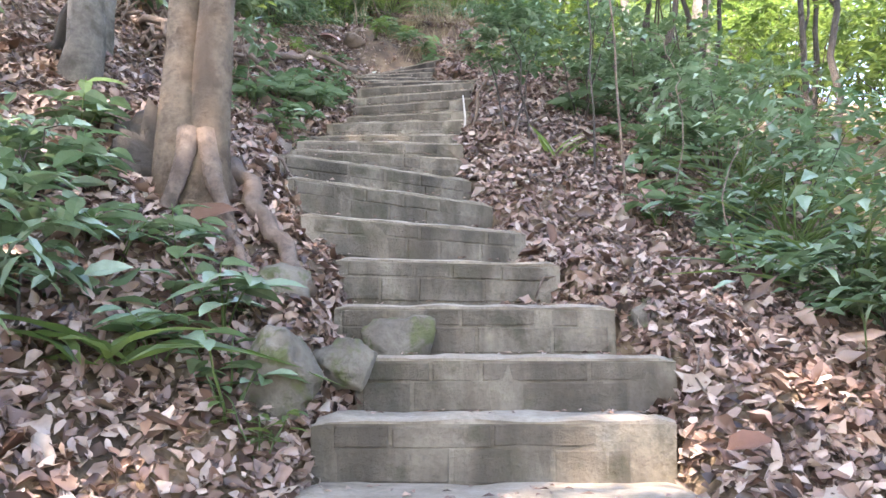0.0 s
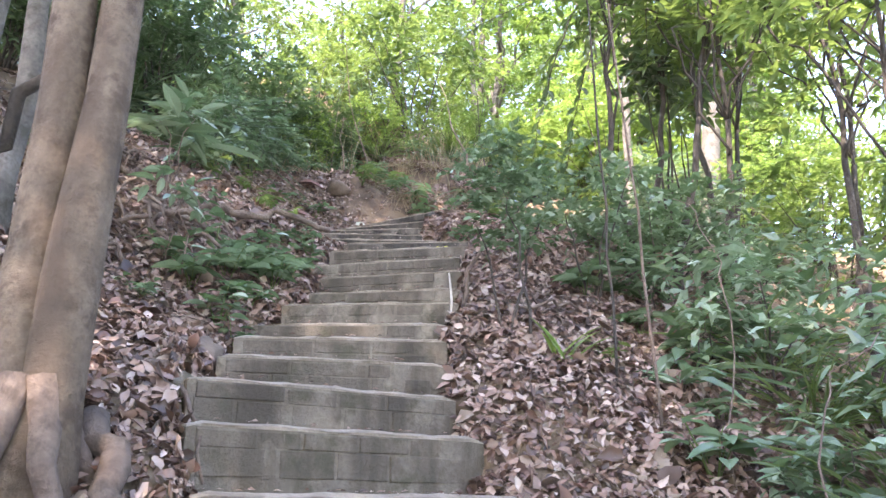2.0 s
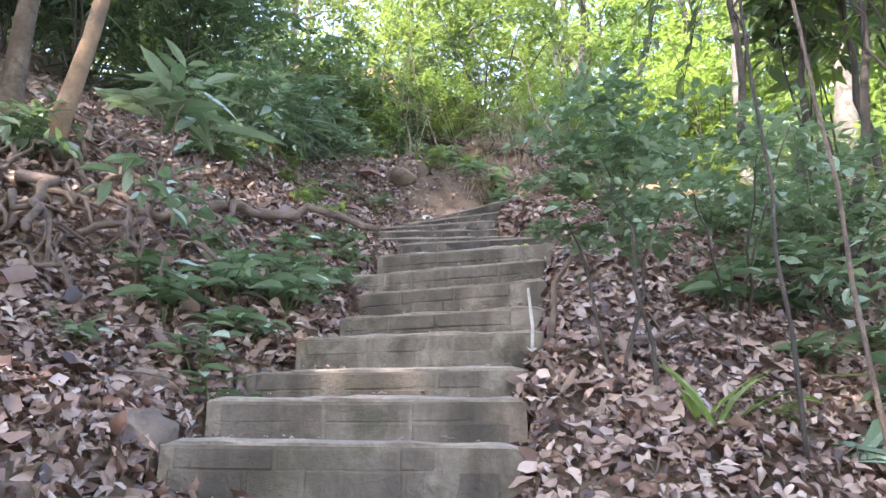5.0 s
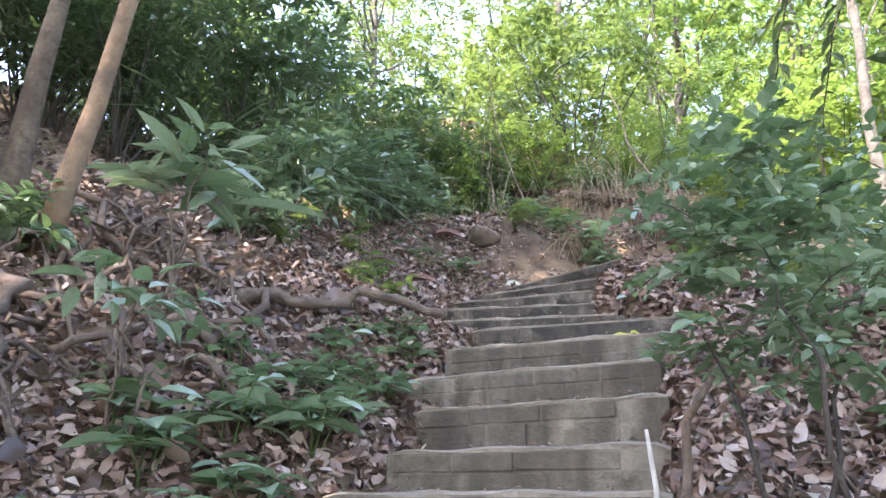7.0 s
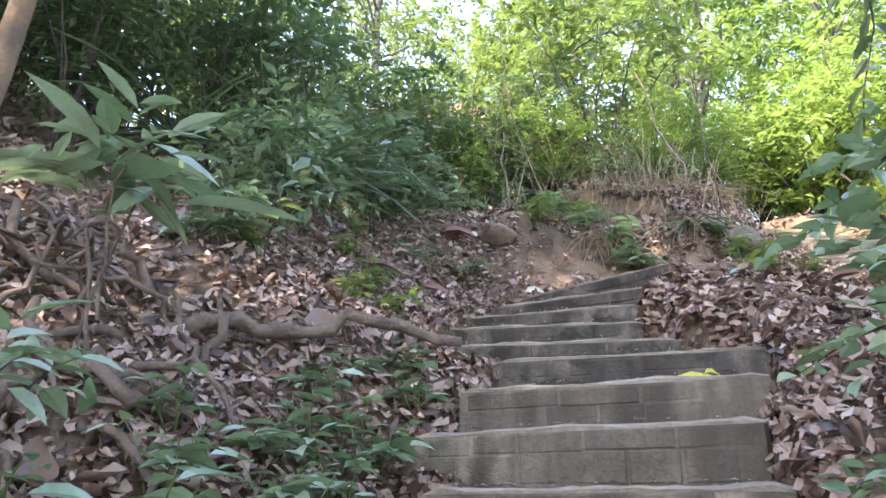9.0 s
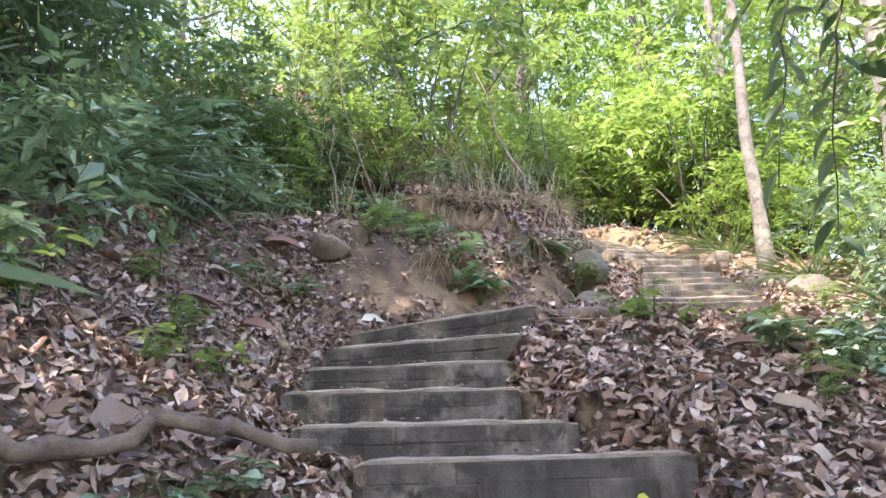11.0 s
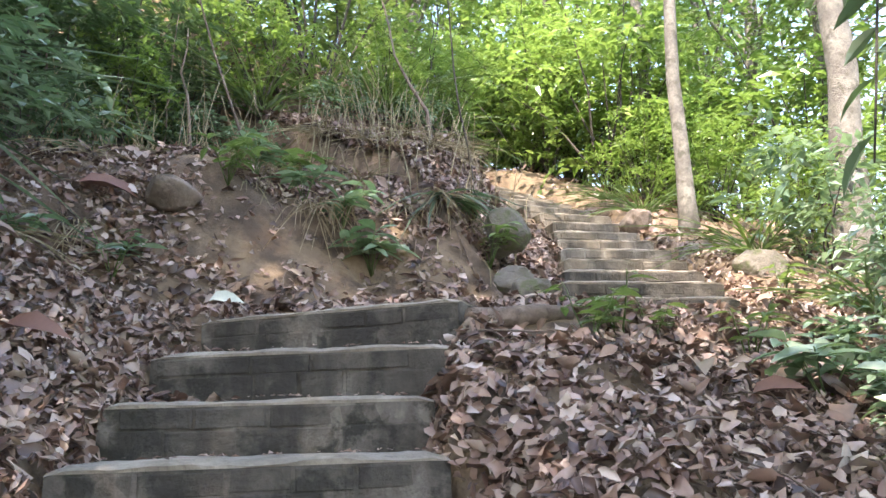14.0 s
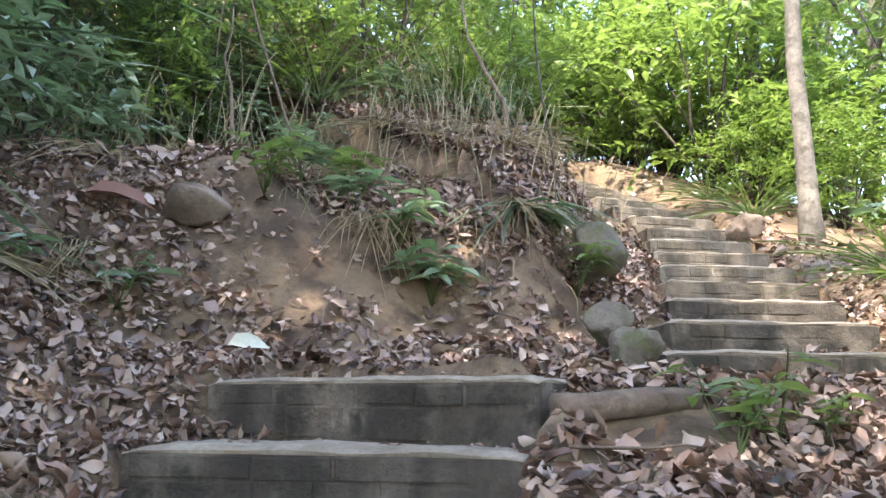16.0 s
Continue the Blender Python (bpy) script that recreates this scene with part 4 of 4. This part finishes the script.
shrub("shrub", "thin-stemmed seedling with pale green leaves", "shrub", on(-1.5, 5.5), 0.75, 0.2, 5, 0.11, M_GREY, 2, 5, 0.2, 0.45, 1, M_ROOT, True, SH, 0.4, 0.4)
shrub("shrub", "spreading shrub with small rounded green leaves overhanging the steps", "shrub", on(0.50, 5.28), 1.3, 0.27, 44, 0.046, M_GREY, 4, 8, 0.18, 0.66, 1, M_BARKD, True, SH, 0.2, 0.35)
limb("branch", "crooked brown shrub stem arching from the step's end", "branch", curve_pts((0.24, 5.62, gz(0.24, 5.62) - 0.05), (0.58, 5.6, gz(0.3, 5.62) + 0.62), 9, (-0.10, 0, 0.08), 0.012), np.linspace(0.016, 0.009, 9), M_ROOT, 7)
shrub("shrub", "spreading shrub with small rounded green leaves", "shrub", on(1.12, 6.05), 1.1, 0.46, 22, 0.056, M_GREY, 4, 8, 0.28, 0.66, 1, M_BARKD, True, SH, 0.2, 0.3)
shrub("shrub", "spreading shrub with small green leaves", "shrub", on(1.75, 6.6), 1.2, 0.5, 22, 0.062, M_GREY, 4, 8, 0.3, 0.66, 1, M_BARKD, True, SH, 0.2, 0.2)
S5 = shrub("shrub", "leafy undergrowth shrub on the slope", "shrub", on(2.0, 5.3), 0.95, 0.55, 22, 0.105, M_GREY, 4, 6, 0.3, 0.42, 1, None, False, SH, 0.3, 0.1)
copies(S5, [put(x, y, 0, r1.uniform(0, 360), r1.uniform(0.7, 1.2)) for x, y in ((2.3, 6.1), (2.1, 4.5), (2.5, 3.6), (1.9, 3.0), (2.4, 2.4), (1.75, 6.9), (2.3, 7.2), (2.7, 9.4), (-2.1, 2.0), (-2.6, 3.4), (-2.3, 7.9), (-2.6, 8.6), (-2.4, 10.3), (-2.2, 11.0), (3.0, 9.9), (3.3, 11.0), (-2.4, 1.5))])
shrub("shrub", "overhanging sapling with large dark pointed leaves", "shrub", on(2.35, 8.15), 2.7, 0.5, 13, 0.17, M_DARK, 4, 6, 0.34, 0.36, 1, M_BARKD, True, SH, 0.45, 0.6)
shrub("shrub", "overhanging sapling with large pointed green leaves", "shrub", on(2.9, 8.9), 2.6, 0.6, 16, 0.16, M_MID, 4, 6, 0.34, 0.36, 1, M_BARKD, True, SH, 0.45, 0.6)

S6 = shrub("shrub", "leafy low shrub with bluish-green leaves at the foot of the slope", "shrub", on(-1.25, 2.25), 0.4, 0.24, 11, 0.115, M_GREY, 3, 6, 0.22, 0.45, 1, None, True, SH, 0.35, 0.25)
copies(S6, [put(x, y, 0, r1.uniform(0, 360), k) for x, y, k in ((-1.5, 2.6, 0.8), (-1.35, 1.9, 0.9), (1.55, 4.1, 0.9), (1.5, 5.2, 0.9), (1.5, 7.9, 0.5), (1.5, 6.2, 0.9), (1.75, 3.1, 0.9), (-2.1, 7.2, 0.7), (-2.5, 6.0, 0.8), (1.45, 8.2, 0.55), (1.8, 8.7, 0.7), (1.7, 7.7, 0.7), (2.0, 9.2, 0.7))])

copies(S5, [put(x, y, 0, r1.uniform(0, 360), k) for x, y, k in ((-1.6, 12.4, 0.7), (-0.9, 12.3, 0.55), (-0.2, 12.5, 0.5), (0.45, 12.6, 0.5), (-2.3, 12.1, 0.7), (-1.9, 13.1, 1.1), (-1.2, 13.4, 1.1), (-2.7, 12.9, 1.2))])
for x, y, n, L in ((-2.5, 8.9, 60, 0.95), (-3.0, 9.4, 60, 1.1), (-2.9, 10.3, 60, 1.0), (-3.3, 8.5, 60, 1.0), (-2.5, 11.3, 46, 0.8)):
    blades("dark green long-bladed clump drooping over the bank", on(x, y, 0.35), n, L, 0.022, M_DARK, "strap_plant", "dark long-bladed clumps", 0.75, 0.8)
seed_tuft = blades("dry dead-leaf tuft under the thicket", on(-2.3, 9.2), 40, 0.35, 0.010, M_STRAW, "dead_grass", "dead grass on the bank", 0.9, 0.5)
copies(seed_tuft, [put(x, y, 0.05, r1.uniform(0, 360), r1.uniform(0.7, 1.3)) for x, y in ((-2.0, 9.9), (-1.8, 10.8), (-2.7, 9.0), (-1.5, 11.1), (-2.6, 10.0), (-1.1, 11.3), (-2.1, 11.3))])


def spray_branch(a, b, n, L, material, label, sag=0.1):
    """A hanging twig with leaves in two rows."""
    th = empty("leafy_branch", a, label, "branch", "leafy branches over the steps")
    line = curve_pts((0, 0, 0), np.asarray(b) - np.asarray(a), 12, (0, 0, sag), 0.012)
    v, f = tube(line, np.linspace(0.010, 0.003, 12), 5)
    tri_mesh("twig", v, f, M_BARKD, th, True)
    t = np.linspace(0.12, 1, n)
    P = np.stack([np.interp(t, np.linspace(0, 1, 12), line[:, k]) for k in range(3)], 1)
    way = unit(line[-1] - line[0])
    side = unit(np.cross(way, (0, 0, 1.0)))
    D = way * 0.5 + side * np.where(np.arange(n) % 2 == 0, 1, -1)[:, None] + rng.normal(0, 0.22, (n, 3))
    LL = L * rng.uniform(0.7, 1.15, n)
    v, f = leaves(P, D, LL, LL * 0.36, (0, 0, 1), 0.35, 0.14, True, 0.25)
    tri_mesh("foliage", v, f, material, th)


spray_branch((1.5, 7.9, 7.2), (0.98, 7.7, 5.45), 26, 0.16, M_DARK, "hanging branch with large dark pointed leaves", 0.15)
spray_branch((1.85, 8.1, 7.4), (1.3, 7.9, 5.3), 30, 0.17, M_DARK, "hanging branch with large dark pointed leaves", 0.15)
spray_branch((2.1, 8.3, 7.2), (1.05, 8.1, 6.5), 22, 0.15, M_MID, "hanging branch with large pointed green leaves", 0.12)
spray_branch((1.6, 8.4, 7.7), (0.35, 8.2, 7.0), 26, 0.11, M_DARK, "thin branch with paired narrow leaves over the steps", 0.1)
spray_branch((-0.6, 11.6, 8.7), (0.2, 10.2, 8.0), 22, 0.13, M_DARK, "thin branch with narrow dark leaves over the bank", 0.1)

# hanging roots on the bank and twigs in the litter
for k in range(26):
    x, y = rng.uniform(-1.2, 0.7), rng.uniform(10.9, 11.5)
    z = gz(x, y)
    limb("hanging_root", "thin bare root hanging down the cut bank", "root", curve_pts((x, y, z - 0.02), (x + rng.normal(0, 0.06), y - 0.22, gz(x, y - 0.22) - 0.02 - rng.uniform(0, 0.1)), 6, (0, -0.06, 0.03), 0.01), np.linspace(0.006, 0.003, 6), M_STRAW if k % 3 else M_ROOT, 4)
tw = []
for k in range(420):
    x, y = rng.uniform(-2.8, 2.4), rng.uniform(1.4, 11.5)
    if near_stairs(np.array([x]), np.array([y]), 0.02)[0]:
        continue
    a, l = rng.uniform(0, 6.28), rng.uniform(0.08, 0.4)
    x2, y2 = x + math.cos(a) * l, y + math.sin(a) * l
    if near_stairs(np.array([x2]), np.array([y2]), 0.02)[0]:
        continue
    tw.append(tube(curve_pts((x, y, gz(x, y) + 0.035), (x2, y2, gz(x2, y2) + 0.05), 5, (0, 0, 0.02), 0.012), np.linspace(0.005, 0.002, 5), 4))
v, f = merge(tw)
tagged(tri_mesh("fallen_twigs", v, f, M_ROOT, None, True), "thin dry brown twigs scattered over the leaf litter", "twigs", kind="stuff")


# dry stems standing on the bank's crest, and dead grass hanging over its lip
st = []
for k in range(330):
    x, y = rng.uniform(-3.2, 1.1), rng.uniform(11.1, 12.9)
    h, a = rng.uniform(0.15, 0.75), rng.uniform(0, 6.28)
    z = gz(x, y)
    q = (x + 0.35 * h * math.cos(a), y + 0.35 * h * math.sin(a), z + h)
    st.append(tube(curve_pts((x, y, z - 0.03), q, 5, (0, 0, 0.05), 0.012), np.linspace(0.005, 0.002, 5), 4))
v, f = merge(st)
tagged(tri_mesh("dry_stems", v, f, M_STRAW, None, True), "thin dry straw-coloured stems on the crest of the bank", "dry stems", kind="stuff")


def hanging_grass(x, y, n, L):
    D = np.stack([rng.normal(0, 0.22, n), np.full(n, -0.75) + rng.normal(0, 0.15, n), rng.uniform(-0.2, 0.5, n)], 1)
    P = np.stack([rng.normal(0, 0.05, n), rng.normal(0, 0.03, n), np.full(n, 0.0)], 1)
    LL = L * rng.uniform(0.5, 1.2, n)
    v, f = leaves(P, D, LL, 0.008, (0, 0, 1), rng.uniform(0.7, 1.4, n), 0.2, True, 0.3)
    ob = tri_mesh("dead_grass", v, f, M_STRAW)
    ob.location = on(x, y, 0.03)
    tagged(ob, "dry straw-coloured grass hanging over the bank's lip", "grass", "dead grass on the bank")


for x, y, n, L in ((-0.45, 10.95, 42, 0.36), (-0.28, 11.0, 30, 0.3), (0.42, 11.15, 34, 0.34), (-0.8, 10.9, 20, 0.26), (0.1, 11.1, 22, 0.25), (-1.7, 10.3, 18, 0.25), (0.65, 11.3, 20, 0.26)):
    hanging_grass(x, y, n, L)


# bare thin stems in the thicket above the bank
for k in range(15):
    x, y = rng.uniform(-3.4, 0.9), rng.uniform(11.6, 13.2)
    h = rng.uniform(1.0, 2.6)
    limb("pole_stem", "thin bare stem in the thicket above the bank", "stem", curve_pts((x, y, gz(x, y) - 0.05), (x + rng.normal(0, 0.3), y + rng.normal(0, 0.2), gz(x, y) + h), 8, (rng.normal(0, 0.06), 0, 0), 0.02), np.linspace(rng.uniform(0.008, 0.02), 0.005, 8), (M_BARKD, M_ROOT)[k % 2], 6)


# ---- single fallen leaves ----
def fallen(label, at, way, L, material, ratio=0.55, name="fallen_leaf"):
    v, f = leaves([(0, 0, 0)], [way], L, L * ratio, (0, -0.7, 1), 0.3, 0.3, True, 0.15, 0.04)
    ob = tri_mesh(name, v, f, material, None, True)
    ob.location = at
    return tagged(ob, label, "leaf", "single fallen leaves")


fallen("large curled rust-brown leaf at the tree's foot", on(-1.0, 3.02, 0.05), (0.75, 0.1, 0.65), 0.22, M_RUST, 0.6)
fallen("long yellow fallen leaf on the step", (0.02, 7.1, 4.215), (1, -0.05, 0.02), 0.22, M_YELLOW, 0.2)
fallen("brown fallen leaf at the step's end", (0.55, 3.95, gz(0.55, 3.95) + 0.05), (0.1, 0.1, 1), 0.13, M_RUST)
fallen("pale fallen leaf on the bank", on(-0.98, 10.0, 0.06), (1, -0.2, 0.1), 0.16, M_PALE)
fallen("large brown fallen leaf on the slope", on(-1.75, 10.4, 0.05), (1, 0.1, 0.1), 0.3, M_RUST)
fallen("large brown fallen leaf on the slope", on(-1.85, 8.7, 0.06), (1, 0.3, 0.2), 0.26, M_RUST)
fallen("large brown fallen leaf on the slope", on(1.0, 6.3, 0.08), (1, -0.2, 0.1), 0.26, M_RUST)
fallen("large brown fallen leaf on the slope", on(0.95, 7.75, 0.05), (0.8, -0.6, 0.3), 0.17, M_RUST)

fallen("curled rust-brown leaf at the foot of the steps", on(0.78, 2.2, 0.06), (1, -0.3, 0.5), 0.13, M_RUST)
fallen("large rust-brown leaf on the litter", on(-1.55, 8.9, 0.06), (1, -0.3, 0.1), 0.24, M_RUST)
fallen("large curled brown leaf on the litter", on(0.85, 8.2, 0.05), (0.6, -0.7, 0.3), 0.16, M_RUST)
fallen("small yellow leaf on the litter", on(0.42, 5.45, 0.05), (0.2, 0.4, 0.1), 0.09, M_YELLOW)
fallen("small yellow leaf on the step's end", (0.12, 7.12, 4.23), (1, 0.4, 0.1), 0.07, M_YELLOW)
M_TAN = leaf_mat("tan_leaf", [(0, (0.20, 0.125, 0.085)), (1, (0.38, 0.27, 0.20))], 0.5, 0.08, (0.35, 0.2, 0.1), 0.4)
r2 = random.Random(9)
for x, y in ((1.35, 8.9), (1.15, 8.55), (1.5, 8.6), (0.75, 8.35), (1.75, 9.2), (-1.55, 11.0), (-1.95, 9.6), (-1.2, 9.0), (-1.6, 9.3), (0.7, 7.5), (1.05, 7.2), (-1.9, 8.0), (1.0, 5.6), (1.25, 5.1), (0.9, 4.6), (-1.3, 4.2), (0.2, 11.4), (1.4, 9.6)):
    a = r2.uniform(0, 6.28)
    fallen("large curled tan dead leaf on the litter", on(x, y, 0.05), (math.cos(a), math.sin(a), r2.uniform(0, 0.3)), r2.uniform(0.15, 0.24), M_TAN, r2.uniform(0.4, 0.6))
x = rng.uniform(-0.5, 0.5, 700)
k = rng.integers(0, len(LO), 700)
u = x * (LO[k, 3] - 0.06)
v = rng.uniform(0.0, 1.0, 700) ** 2 * 0.24 + 0.015
t = np.radians(LO[k, 4])
P = np.stack([LO[k, 0] + u * np.cos(t) - v * np.sin(t), LO[k, 1] + u * np.sin(t) + v * np.cos(t), LO[k, 2] + 0.008], 1)
a = rng.uniform(0, 6.28, 700)
crumb_v, crumb_f = leaves(P, np.stack([np.cos(a), np.sin(a), rng.uniform(0, 0.2, 700)], 1), rng.uniform(0.012, 0.045, 700), rng.uniform(0.008, 0.02, 700), (0, 0, 1), 0.1, 0.3, False, 0.3)
tagged(tri_mesh("leaf_crumbs", crumb_v, crumb_f, M_LITTER), "small dry leaf crumbs scattered on the step treads", "leaf crumbs", kind="stuff")

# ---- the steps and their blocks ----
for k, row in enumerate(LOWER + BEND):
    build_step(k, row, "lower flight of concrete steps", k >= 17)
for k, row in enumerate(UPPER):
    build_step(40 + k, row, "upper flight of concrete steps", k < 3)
